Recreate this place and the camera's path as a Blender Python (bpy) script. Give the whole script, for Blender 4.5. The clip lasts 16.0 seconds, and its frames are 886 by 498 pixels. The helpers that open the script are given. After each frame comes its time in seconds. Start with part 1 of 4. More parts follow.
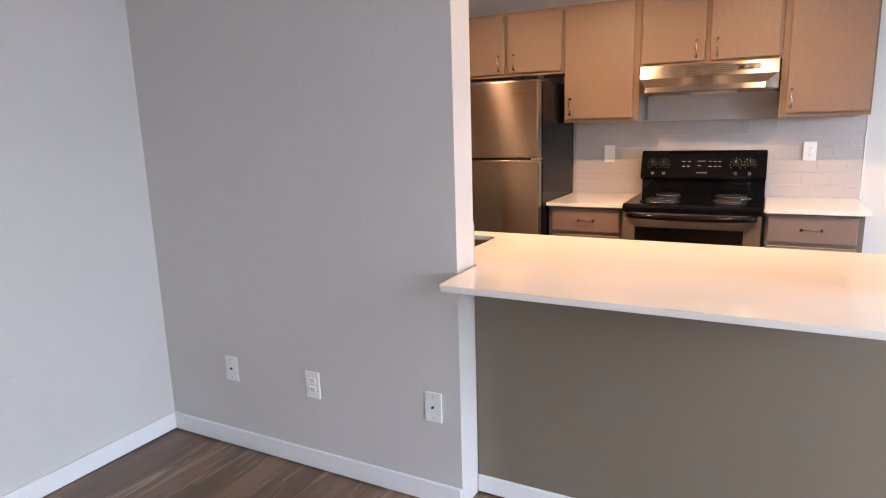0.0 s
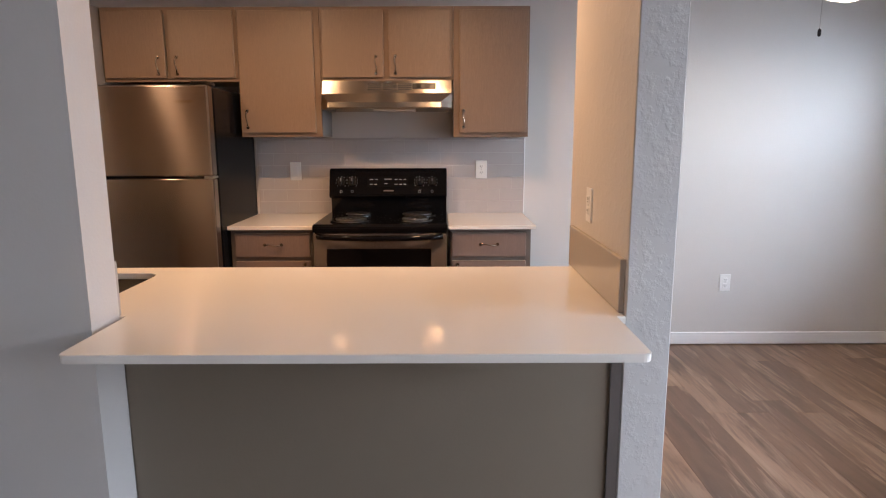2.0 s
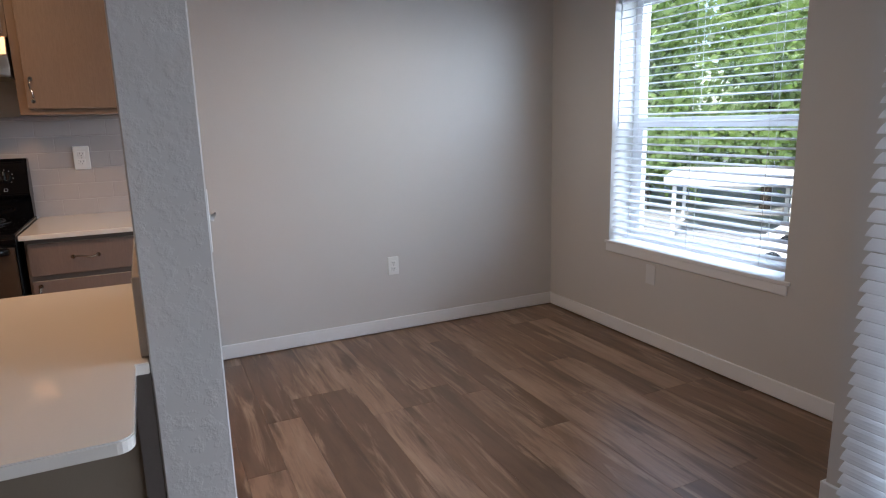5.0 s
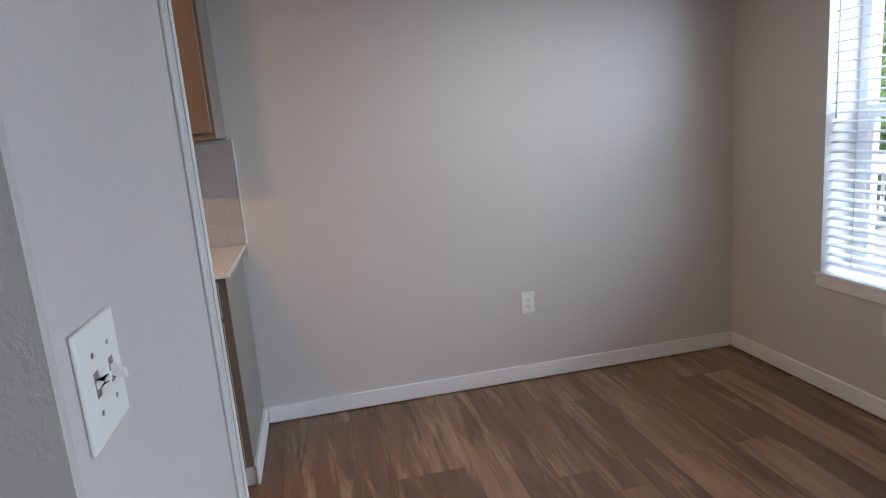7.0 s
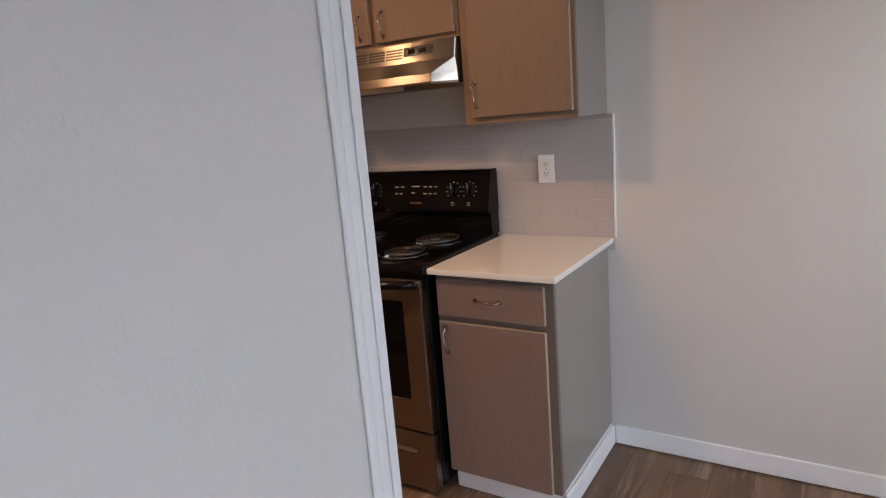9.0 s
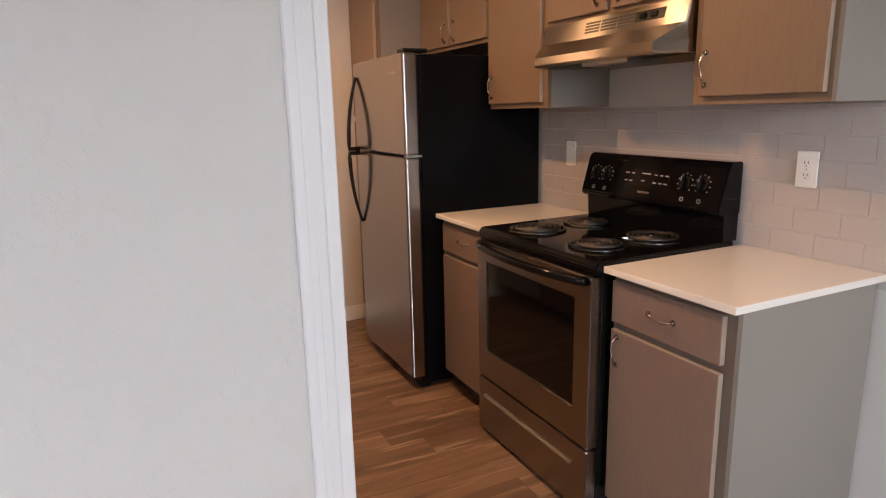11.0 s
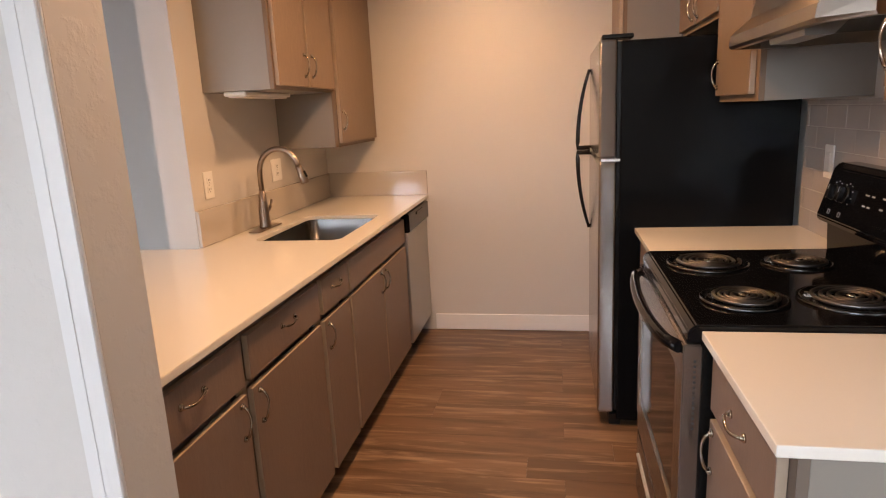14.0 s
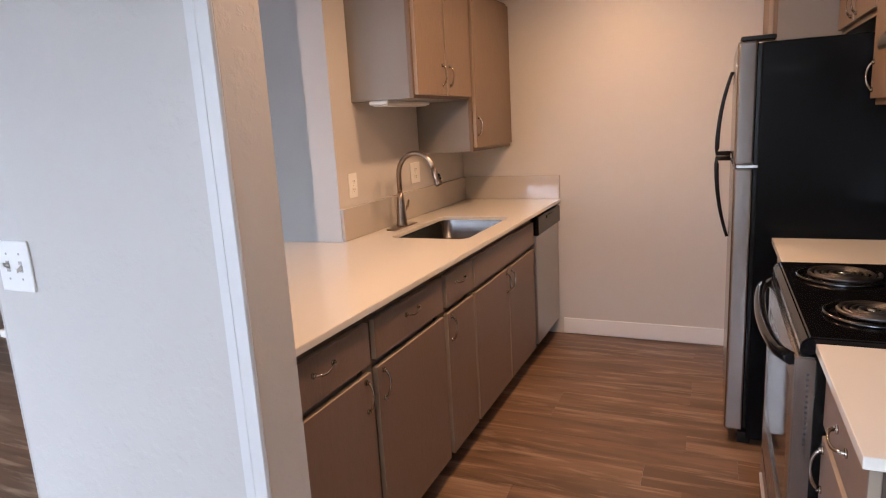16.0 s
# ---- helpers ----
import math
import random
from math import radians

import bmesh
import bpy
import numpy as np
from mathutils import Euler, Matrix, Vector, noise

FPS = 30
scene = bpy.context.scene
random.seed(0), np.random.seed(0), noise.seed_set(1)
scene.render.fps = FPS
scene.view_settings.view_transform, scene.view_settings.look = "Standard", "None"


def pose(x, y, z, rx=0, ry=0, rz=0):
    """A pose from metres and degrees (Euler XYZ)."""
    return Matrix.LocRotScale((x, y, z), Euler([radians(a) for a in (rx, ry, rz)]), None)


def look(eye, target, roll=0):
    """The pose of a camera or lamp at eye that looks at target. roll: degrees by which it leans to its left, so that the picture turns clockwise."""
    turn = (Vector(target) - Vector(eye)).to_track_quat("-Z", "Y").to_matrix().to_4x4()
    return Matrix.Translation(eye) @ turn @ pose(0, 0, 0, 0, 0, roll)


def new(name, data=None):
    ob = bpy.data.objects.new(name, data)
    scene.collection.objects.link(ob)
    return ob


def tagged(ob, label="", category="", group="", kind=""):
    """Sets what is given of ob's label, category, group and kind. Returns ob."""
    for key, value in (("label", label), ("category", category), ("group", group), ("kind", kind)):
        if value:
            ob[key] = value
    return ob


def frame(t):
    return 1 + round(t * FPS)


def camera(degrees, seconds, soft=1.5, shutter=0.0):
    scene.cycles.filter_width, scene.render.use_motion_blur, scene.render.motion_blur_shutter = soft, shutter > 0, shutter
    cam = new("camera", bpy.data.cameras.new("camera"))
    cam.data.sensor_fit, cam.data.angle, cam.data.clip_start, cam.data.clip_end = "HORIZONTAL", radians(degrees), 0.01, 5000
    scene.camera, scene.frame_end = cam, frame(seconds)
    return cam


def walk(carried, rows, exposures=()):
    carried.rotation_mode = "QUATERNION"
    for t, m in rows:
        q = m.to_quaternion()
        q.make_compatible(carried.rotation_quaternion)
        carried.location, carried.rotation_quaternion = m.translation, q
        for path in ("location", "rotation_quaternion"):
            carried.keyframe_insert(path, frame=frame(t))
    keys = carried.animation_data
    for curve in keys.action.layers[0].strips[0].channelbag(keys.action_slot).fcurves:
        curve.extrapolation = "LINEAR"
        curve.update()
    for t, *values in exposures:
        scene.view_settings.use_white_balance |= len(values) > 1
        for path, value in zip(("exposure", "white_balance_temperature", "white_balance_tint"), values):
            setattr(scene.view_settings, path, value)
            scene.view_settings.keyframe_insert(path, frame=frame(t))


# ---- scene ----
cam = camera(71.14, 16.0, soft=1.15)
PATH = [
    (0, (-0.009, 0.282, 1.407), (-0.931, 2.013, 1.018), -1.7),
    (0.5, (-0.020, 0.369, 1.424), (-0.600, 2.241, 1.028), -0.3),
    (1, (-0.029, 0.477, 1.407), (-0.350, 2.418, 1.046), 0.3),
    (1.5, (-0.048, 0.562, 1.395), (-0.210, 2.525, 1.045), 0.2),
    (2, (-0.057, 0.636, 1.385), (-0.059, 2.606, 1.037), -0.2),
    (2.5, (0.004, 0.717, 1.373), (0.159, 2.680, 1.022), -0.3),
    (3, (0.133, 0.812, 1.367), (0.552, 2.733, 1.002), 0.0),
    (3.5, (0.235, 0.872, 1.356), (0.970, 2.687, 0.948), -0.2),
    (3.7, (0.259, 0.896, 1.354), (1.083, 2.668, 0.932), -0.4),
    (6, (0.648, 1.361, 1.307), (1.448, 3.152, 0.919), -2.9),
    (6.5, (0.722, 1.567, 1.344), (1.325, 3.433, 0.951), -3.6),
    (7, (0.800, 1.701, 1.373), (1.186, 3.625, 0.987), -4.8),
    (7.5, (0.919, 1.840, 1.381), (0.942, 3.805, 1.006), -3.6),
    (8, (1.034, 1.975, 1.384), (0.623, 3.894, 0.997), -3.6),
    (8.5, (1.098, 2.146, 1.434), (0.305, 3.933, 1.014), -3.9),
    (9, (1.194, 2.279, 1.440), (0.138, 3.925, 1.022), -4.7),
    (9.5, (1.323, 2.418, 1.413), (-0.030, 3.835, 1.011), -4.8),
    (10, (1.440, 2.564, 1.419), (-0.134, 3.721, 0.990), -4.5),
    (10.2, (1.458, 2.582, 1.397), (-0.144, 3.701, 0.972), -3.5),
    (12.5, (1.412, 3.380, 1.402), (-0.529, 3.536, 0.945), -2.8),
    (13, (1.364, 3.489, 1.415), (-0.584, 3.524, 0.965), -3.3),
    (13.5, (1.348, 3.626, 1.422), (-0.595, 3.433, 0.987), -3.5),
    (14, (1.368, 3.745, 1.418), (-0.551, 3.384, 0.987), -2.8),
    (14.5, (1.381, 3.795, 1.404), (-0.529, 3.391, 0.971), -2.0),
    (15, (1.388, 3.804, 1.403), (-0.509, 3.338, 0.974), -1.9),
    (15.5, (1.389, 3.819, 1.416), (-0.481, 3.237, 1.012), -2.3),
    (16, (1.456, 3.855, 1.420), (-0.334, 3.055, 1.027), -3.2),
]
walk(cam, [(t, look(eye, target, roll)) for t, eye, target, roll in PATH], [(0, 2.67, 6030, 11), (0.5, 2.58, 6000, 11), (1.5, 2.06, 6030, 11), (2.5, 1.7, 5980, 11), (3.5, 1.3, 5930, 10), (7, 1.04, 6080, 9), (9, 1.28, 6380, 13), (10.2, 1.56, 6600, 15), (12.5, 1.85, 7140, 14), (14.5, 1.87, 6600, 13), (16, 1.8, 6000, 13)])

# ---------------------------------------------------------------- world, sun, lamps
world = bpy.data.worlds.new("sky")
scene.world = world
world.use_nodes = True
wn = world.node_tree.nodes
sky = wn.new("ShaderNodeTexSky")
sky.sky_type, sky.sun_disc = "NISHITA", False
sky.sun_elevation, sky.sun_rotation = radians(48), radians(245)
wn["Background"].inputs[1].default_value = 0.15
world.node_tree.links.new(sky.outputs[0], wn["Background"].inputs[0])

sun = new("sun", bpy.data.lights.new("sun", "SUN"))
sun.data.energy, sun.data.angle, sun.data.color = 5.0, radians(3), (1.0, 0.95, 0.88)
sun.matrix_world = look((0, 0, 20), (12.15, 5.67, 5.1))


def area(name, eye, target, sx, sy, watts, color):
    lamp = new(name, bpy.data.lights.new(name, "AREA"))
    lamp.data.shape, lamp.data.size, lamp.data.size_y = "RECTANGLE", sx, sy
    lamp.data.energy, lamp.data.color = watts, color
    lamp.matrix_world = look(eye, target)
    return lamp


DAY = (0.93, 0.92, 0.965)
WARM = (1.0, 0.562, 0.28)
area("sky_light_dining", (4.6, 2.55, 2.5), (2.5, 4.1, 1.2), 3.2, 2.5, 222, (0.74, 0.86, 1.0))
area("sky_light_patio", (2.92, 0.0, 1.45), (-0.4, 1.3, 0.92), 3.0, 1.7, 40, DAY)
SPOTS = ((-1.86, 2.7), (-1.00, 4.2), (-0.10, 4.2))   # place along the track, watts
SPOT_Y = 3.36
for lx, watts_ in SPOTS:
    area("kitchen_lamp_light", (lx, SPOT_Y, 2.243), (lx, SPOT_Y, 0), 0.11, 0.11, watts_, WARM)
area("fan_lamp_light", (1.870, 3.74, 2.005), (1.870, 3.74, 0), 0.16, 0.16, 2.3, (1.0, 0.89, 0.76))

# ---------------------------------------------------------------- materials


def nodes_of(name):
    m = bpy.data.materials.new(name)
    m.use_nodes = True
    return m, m.node_tree.nodes, m.node_tree.links, m.node_tree.nodes["Principled BSDF"]


def mix(n, l, fac, a, b):
    """A colour mix node; each input a socket or a value."""
    x = n.new("ShaderNodeMix")
    x.data_type = "RGBA"
    for i, v in ((0, fac), (6, a), (7, b)):
        if isinstance(v, (int, float)):
            x.inputs[i].default_value = v
        elif isinstance(v, tuple):
            x.inputs[i].default_value = (*v, 1) if len(v) == 3 else v
        else:
            l.new(v, x.inputs[i])
    return x.outputs[2]


def ramp(n, l, src, lo, hi):
    r = n.new("ShaderNodeMapRange")
    r.inputs[1].default_value, r.inputs[2].default_value = lo, hi
    l.new(src, r.inputs[0])
    return r.outputs[0]


def noise_of(n, l, scale, detail=4.0, stretch=None, rough=0.55):
    tc = n.new("ShaderNodeTexCoord")
    t = n.new("ShaderNodeTexNoise")
    t.inputs["Scale"].default_value, t.inputs["Detail"].default_value = scale, detail
    t.inputs["Roughness"].default_value = rough
    src = tc.outputs["Object"]
    if stretch:
        mp = n.new("ShaderNodeMapping")
        mp.inputs["Scale"].default_value = stretch
        l.new(src, mp.inputs[0])
        src = mp.outputs[0]
    l.new(src, t.inputs["Vector"])
    return t.outputs["Fac"]


def bump(n, l, b, src, strength, dist):
    k = n.new("ShaderNodeBump")
    k.inputs["Strength"].default_value, k.inputs["Distance"].default_value = strength, dist
    l.new(src, k.inputs["Height"])
    l.new(k.outputs[0], b.inputs["Normal"])


def paint(name, col, rough=0.6, var=0.06, relief=0.2, scale=90, dist=0.002, coarse=2.5):
    """Painted or plain surface: faint patches, fine relief."""
    m, n, l, b = nodes_of(name)
    dark = tuple(c * (1 - var) for c in col)
    f1 = noise_of(n, l, coarse, 3)
    f2 = noise_of(n, l, scale, 3)
    c1 = mix(n, l, ramp(n, l, f1, 0.3, 0.7), dark, col)
    c2 = mix(n, l, ramp(n, l, f2, 0.35, 0.75), c1, tuple(c * (1 - var * 0.5) for c in col))
    l.new(c2, b.inputs["Base Color"])
    b.inputs["Roughness"].default_value = rough
    if relief:
        bump(n, l, b, f2, relief, dist)
    return m


def wood(name, light, dark, stretch, rough=0.45, scale=14, relief=0.12):
    """Wood-grain laminate; stretch squeezes the noise across the grain."""
    m, n, l, b = nodes_of(name)
    f1 = noise_of(n, l, scale, 6, stretch, 0.65)
    f2 = noise_of(n, l, scale * 5, 3, stretch)
    f3 = noise_of(n, l, 1.7, 2)
    c1 = mix(n, l, ramp(n, l, f1, 0.32, 0.68), dark, light)
    c2 = mix(n, l, ramp(n, l, f2, 0.45, 0.8), c1, tuple(c * 0.8 for c in dark))
    c3 = mix(n, l, ramp(n, l, f3, 0.3, 0.9), c2, tuple(c * 0.9 for c in light))
    l.new(c3, b.inputs["Base Color"])
    b.inputs["Roughness"].default_value = rough
    bump(n, l, b, f2, relief, 0.001)
    return m


def metal(name, col, rough, stretch=None, scale=120, var=0.12, aniso=0.0, turn=0.25):
    m, n, l, b = nodes_of(name)
    f = noise_of(n, l, scale, 3, stretch)
    l.new(mix(n, l, f, tuple(c * (1 - var) for c in col), col), b.inputs["Base Color"])
    r = n.new("ShaderNodeMapRange")
    spread = 0.01 if aniso else 0.1
    r.inputs[3].default_value, r.inputs[4].default_value = rough * (1 - spread), rough * (1 + spread)
    l.new(f, r.inputs[0])
    l.new(r.outputs[0], b.inputs["Roughness"])
    b.inputs["Metallic"].default_value = 1
    if aniso:
        tg = n.new("ShaderNodeTangent")
        tg.direction_type, tg.axis = "RADIAL", "Z"
        b.inputs["Anisotropic"].default_value = aniso
        b.inputs["Anisotropic Rotation"].default_value = turn
        l.new(tg.outputs[0], b.inputs["Tangent"])
    return m


def gloss(name, col, rough, var=0.15, scale=30, spec=0.5):
    m, n, l, b = nodes_of(name)
    f = noise_of(n, l, scale, 3)
    l.new(mix(n, l, f, tuple(c * (1 - var) for c in col), col), b.inputs["Base Color"])
    r = n.new("ShaderNodeMapRange")
    r.inputs[3].default_value, r.inputs[4].default_value = rough * 0.92, rough * 1.1
    l.new(f, r.inputs[0])
    l.new(r.outputs[0], b.inputs["Roughness"])
    b.inputs["Specular IOR Level"].default_value = spec
    return m


def knockdown(name, col, scale=55, lo=0.46, hi=0.60, strength=0.24, dist=0.0022):
    """Coarse hand-textured plaster under matt paint."""
    m, n, l, b = nodes_of(name)
    f = noise_of(n, l, scale, 5, None, 0.6)
    g = noise_of(n, l, 3, 2)
    step = ramp(n, l, f, lo, hi)
    l.new(mix(n, l, g, col, tuple(c * 0.93 for c in col)), b.inputs["Base Color"])
    b.inputs["Roughness"].default_value = 0.62
    bump(n, l, b, step, strength, dist)
    return m


def plank_mat(name):
    m, n, l, b = nodes_of(name)
    oi = n.new("ShaderNodeObjectInfo")
    tc = n.new("ShaderNodeTexCoord")
    add = n.new("ShaderNodeVectorMath")
    add.operation = "MULTIPLY_ADD"
    add.inputs[1].default_value = (1, 1, 1)
    rnd = n.new("ShaderNodeVectorMath")
    rnd.operation = "SCALE"
    rnd.inputs[0].default_value = (37, 91, 13)
    l.new(oi.outputs["Random"], rnd.inputs["Scale"])
    l.new(tc.outputs["Object"], add.inputs[0])
    l.new(rnd.outputs[0], add.inputs[2])

    def grain(scale, sx, sy, detail):
        mp = n.new("ShaderNodeMapping")
        mp.inputs["Scale"].default_value = (sx, sy, 1)
        l.new(add.outputs[0], mp.inputs[0])
        t = n.new("ShaderNodeTexNoise")
        t.inputs["Scale"].default_value, t.inputs["Detail"].default_value = scale, detail
        t.inputs["Roughness"].default_value = 0.62
        t.inputs["Distortion"].default_value = 0.6
        l.new(mp.outputs[0], t.inputs["Vector"])
        return t.outputs["Fac"]
    g1, g2, g3 = grain(2.6, 4.6, 0.55, 7), grain(22, 4.0, 0.22, 5), grain(3.4, 5.2, 0.50, 6)
    base = n.new("ShaderNodeValToRGB")
    els = base.color_ramp.elements
    els[0].color, els[1].color = (0.143, 0.082, 0.048, 1), (0.335, 0.213, 0.139, 1)
    els.new(0.45).color = (0.196, 0.113, 0.066, 1)
    els.new(0.78).color = (0.230, 0.136, 0.080, 1)
    els.new(0.88).color = (0.302, 0.189, 0.119, 1)
    l.new(oi.outputs["Random"], base.inputs[0])
    c1 = mix(n, l, ramp(n, l, g1, 0.45, 0.66), base.outputs[0], (0.108, 0.062, 0.035))
    c2 = mix(n, l, ramp(n, l, g3, 0.52, 0.68), c1, (0.375, 0.255, 0.168))
    fine = n.new("ShaderNodeMath")
    fine.operation = "MULTIPLY"
    fine.inputs[1].default_value = 0.36
    l.new(ramp(n, l, g2, 0.45, 0.75), fine.inputs[0])
    c3 = mix(n, l, fine.outputs[0], c2, (0.10, 0.065, 0.042))
    l.new(c3, b.inputs["Base Color"])
    r = n.new("ShaderNodeMapRange")
    r.inputs[3].default_value, r.inputs[4].default_value = 0.26, 0.40
    l.new(g1, r.inputs[0])
    l.new(r.outputs[0], b.inputs["Roughness"])
    bump(n, l, b, g2, 0.10, 0.001)
    return m


def tile_mat(name, col):
    m, n, l, b = nodes_of(name)
    oi = n.new("ShaderNodeObjectInfo")
    f = noise_of(n, l, 9, 3)
    c = mix(n, l, oi.outputs["Random"], tuple(v * 0.97 for v in col), col)
    l.new(mix(n, l, ramp(n, l, f, 0.35, 0.75), c, tuple(v * 0.95 for v in col)), b.inputs["Base Color"])
    b.inputs["Roughness"].default_value = 0.16
    bump(n, l, b, f, 0.05, 0.002)
    return m


def glow(name, col, strength):
    m, n, l, b = nodes_of(name)
    b.inputs["Base Color"].default_value = (*col, 1)
    b.inputs["Emission Color"].default_value = (*col, 1)
    b.inputs["Emission Strength"].default_value = strength
    return m


def leaf_mat(name):
    m, n, l, b = nodes_of(name)
    g = n.new("ShaderNodeNewGeometry")
    f = noise_of(n, l, 0.6, 3)
    c = mix(n, l, g.outputs["Random Per Island"], (0.10, 0.16, 0.035), (0.26, 0.38, 0.09))
    l.new(mix(n, l, ramp(n, l, f, 0.35, 0.7), c, (0.065, 0.11, 0.045)), b.inputs["Base Color"])
    b.inputs["Roughness"].default_value = 0.45
    thin, both = n.new("ShaderNodeBsdfTranslucent"), n.new("ShaderNodeMixShader")
    thin.inputs[0].default_value, both.inputs[0].default_value = (0.62, 0.74, 0.34, 1), 0.55
    l.new(b.outputs[0], both.inputs[1])
    l.new(thin.outputs[0], both.inputs[2])
    l.new(both.outputs[0], n["Material Output"].inputs[0])
    return m


M_WALL = paint("wall_paint", (0.60, 0.58, 0.555), 0.55, 0.03, 0.22, 110, 0.002)
M_KNOCK = knockdown("textured_wall_paint", (0.56, 0.545, 0.525), 36, 0.46, 0.64, 0.30, 0.0026)
M_PEEL = knockdown("orange_peel_paint", (0.60, 0.58, 0.555), 30, 0.48, 0.68, 0.34, 0.0024)
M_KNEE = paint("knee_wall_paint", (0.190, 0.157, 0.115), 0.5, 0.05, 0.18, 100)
M_CEIL = paint("ceiling_paint", (0.80, 0.79, 0.77), 0.8, 0.03, 0.4, 60)
M_TRIM = paint("white_trim_paint", (0.80, 0.80, 0.80), 0.38, 0.03, 0.05, 60)
M_CASING = paint("casing_paint", (0.69, 0.69, 0.69), 0.4, 0.03, 0.05, 60)
M_SUB = paint("underlay", (0.03, 0.025, 0.02), 0.9, 0.2)
M_PLANK = plank_mat("vinyl_plank")
M_WOOD = wood("oak_laminate", (0.228, 0.158, 0.109), (0.190, 0.130, 0.088), (9, 9, 0.7))
M_WOOD_B = wood("taupe_laminate", (0.235, 0.167, 0.134), (0.200, 0.142, 0.114), (9, 9, 0.7))
M_EDGE_LIT = paint("lit_door_edge", (0.36, 0.285, 0.215), 0.45, 0.06, 0.04, 60)
M_FRAME_U = paint("upper_frame", (0.205, 0.138, 0.091), 0.5, 0.1, 0.05, 60)
M_FRAME_B = paint("base_frame", (0.165, 0.13, 0.105), 0.5, 0.1, 0.05, 60)
M_SIDE = paint("grey_side_panel", (0.262, 0.238, 0.212), 0.42, 0.05, 0.05, 60)
M_STRIP_SHADE = paint("strip_shade", (0.10, 0.085, 0.075), 0.5, 0.15)
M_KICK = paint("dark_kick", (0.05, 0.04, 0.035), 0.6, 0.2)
M_QUARTZ = gloss("white_quartz", (0.785, 0.755, 0.695), 0.08, 0.035, 240)
M_SPLASH = gloss("beige_quartz", (0.50, 0.462, 0.412), 0.12, 0.04, 240)
M_GROUT = paint("grout", (0.50, 0.475, 0.465), 0.8, 0.06)
M_TILE = tile_mat("grey_tile", (0.455, 0.430, 0.420))
M_STEEL = metal("brushed_steel", (0.32, 0.285, 0.26), 0.27, (0.4, 40, 40), 30, 0.04, 0.95)
M_HOOD = metal("hood_steel", (0.38, 0.34, 0.29), 0.29, (0.4, 40, 40), 30, 0.04, 0.95)
M_STEEL_V = metal("brushed_steel_door", (0.37, 0.33, 0.30), 0.215, (0.3, 40, 60), 12, 0.02, 1.0)
M_STEEL_S = metal("satin_steel", (0.50, 0.48, 0.45), 0.34, None, 200)
M_TAP = metal("nickel_tap", (0.33, 0.275, 0.23), 0.30, None, 160)
M_SINK = metal("sink_steel", (0.15, 0.145, 0.14), 0.25, None, 14)
M_CHROME = metal("polished_nickel", (0.47, 0.43, 0.37), 0.13, None, 60, 0.05)
M_BLACK = gloss("black_enamel", (0.005, 0.005, 0.006), 0.08, 0.3, 30, 0.20)
M_BLACKM = gloss("black_textured", (0.004, 0.0045, 0.0055), 0.22, 0.3, 200, 0.10)
M_BLACKP = gloss("black_plastic", (0.006, 0.006, 0.006), 0.26, 0.3, 90, 0.25)
M_OGLASS = gloss("dark_oven_glass", (0.006, 0.005, 0.005), 0.05, 0.2, 30, 0.3)
M_COIL = metal("burner_coil", (0.14, 0.13, 0.125), 0.40, None, 90, 0.3)
M_PAN = metal("drip_pan", (0.09, 0.09, 0.09), 0.22, None, 40, 0.3)
M_PLATE = gloss("white_plate_plastic", (0.82, 0.82, 0.80), 0.30, 0.03)
M_SLOT = gloss("dark_slot", (0.03, 0.03, 0.03), 0.5)
M_PRINT = paint("pale_print", (0.32, 0.32, 0.32), 0.5, 0.1, 0)
M_BLIND = gloss("white_blind", (0.84, 0.85, 0.86), 0.42, 0.03, 20)
_n, _l = M_BLIND.node_tree.nodes, M_BLIND.node_tree.links
_tr, _mx = _n.new("ShaderNodeBsdfTranslucent"), _n.new("ShaderNodeMixShader")
_tr.inputs[0].default_value, _mx.inputs[0].default_value = (0.90, 0.91, 0.94, 1), 0.5
_l.new(_n["Principled BSDF"].outputs[0], _mx.inputs[1])
_l.new(_tr.outputs[0], _mx.inputs[2])
_l.new(_mx.outputs[0], _n["Material Output"].inputs[0])
M_VINYL = gloss("white_vinyl", (0.82, 0.83, 0.84), 0.35, 0.03, 20)
M_LAMP = glow("lamp_diffuser", (1.0, 0.86, 0.66), 2.4)
M_BOWL = glow("fan_lamp_bowl", (1.0, 0.86, 0.68), 1.2)
M_CORD = paint("blind_cord", (0.75, 0.75, 0.75), 0.8, 0.1, 0)
M_LEAF = leaf_mat("leaves")
M_CAR = gloss("white_car_paint", (0.78, 0.78, 0.78), 0.2, 0.03)
M_BARK = paint("bark", (0.10, 0.075, 0.055), 0.9, 0.4, 0.8, 12, 0.02, 4)
M_GROUND = paint("pale_paving", (0.30, 0.30, 0.30), 0.9, 0.2, 0.3, 20, 0.01, 0.6)
M_SIDING = paint("white_siding", (0.80, 0.80, 0.79), 0.6, 0.06, 0.1, 20)
M_ROOFW = paint("pale_roof", (0.75, 0.75, 0.74), 0.6, 0.08, 0.1, 10)
M_FANW = wood("fan_blade_wood", (0.20, 0.13, 0.09), (0.13, 0.085, 0.06), (1, 9, 9))

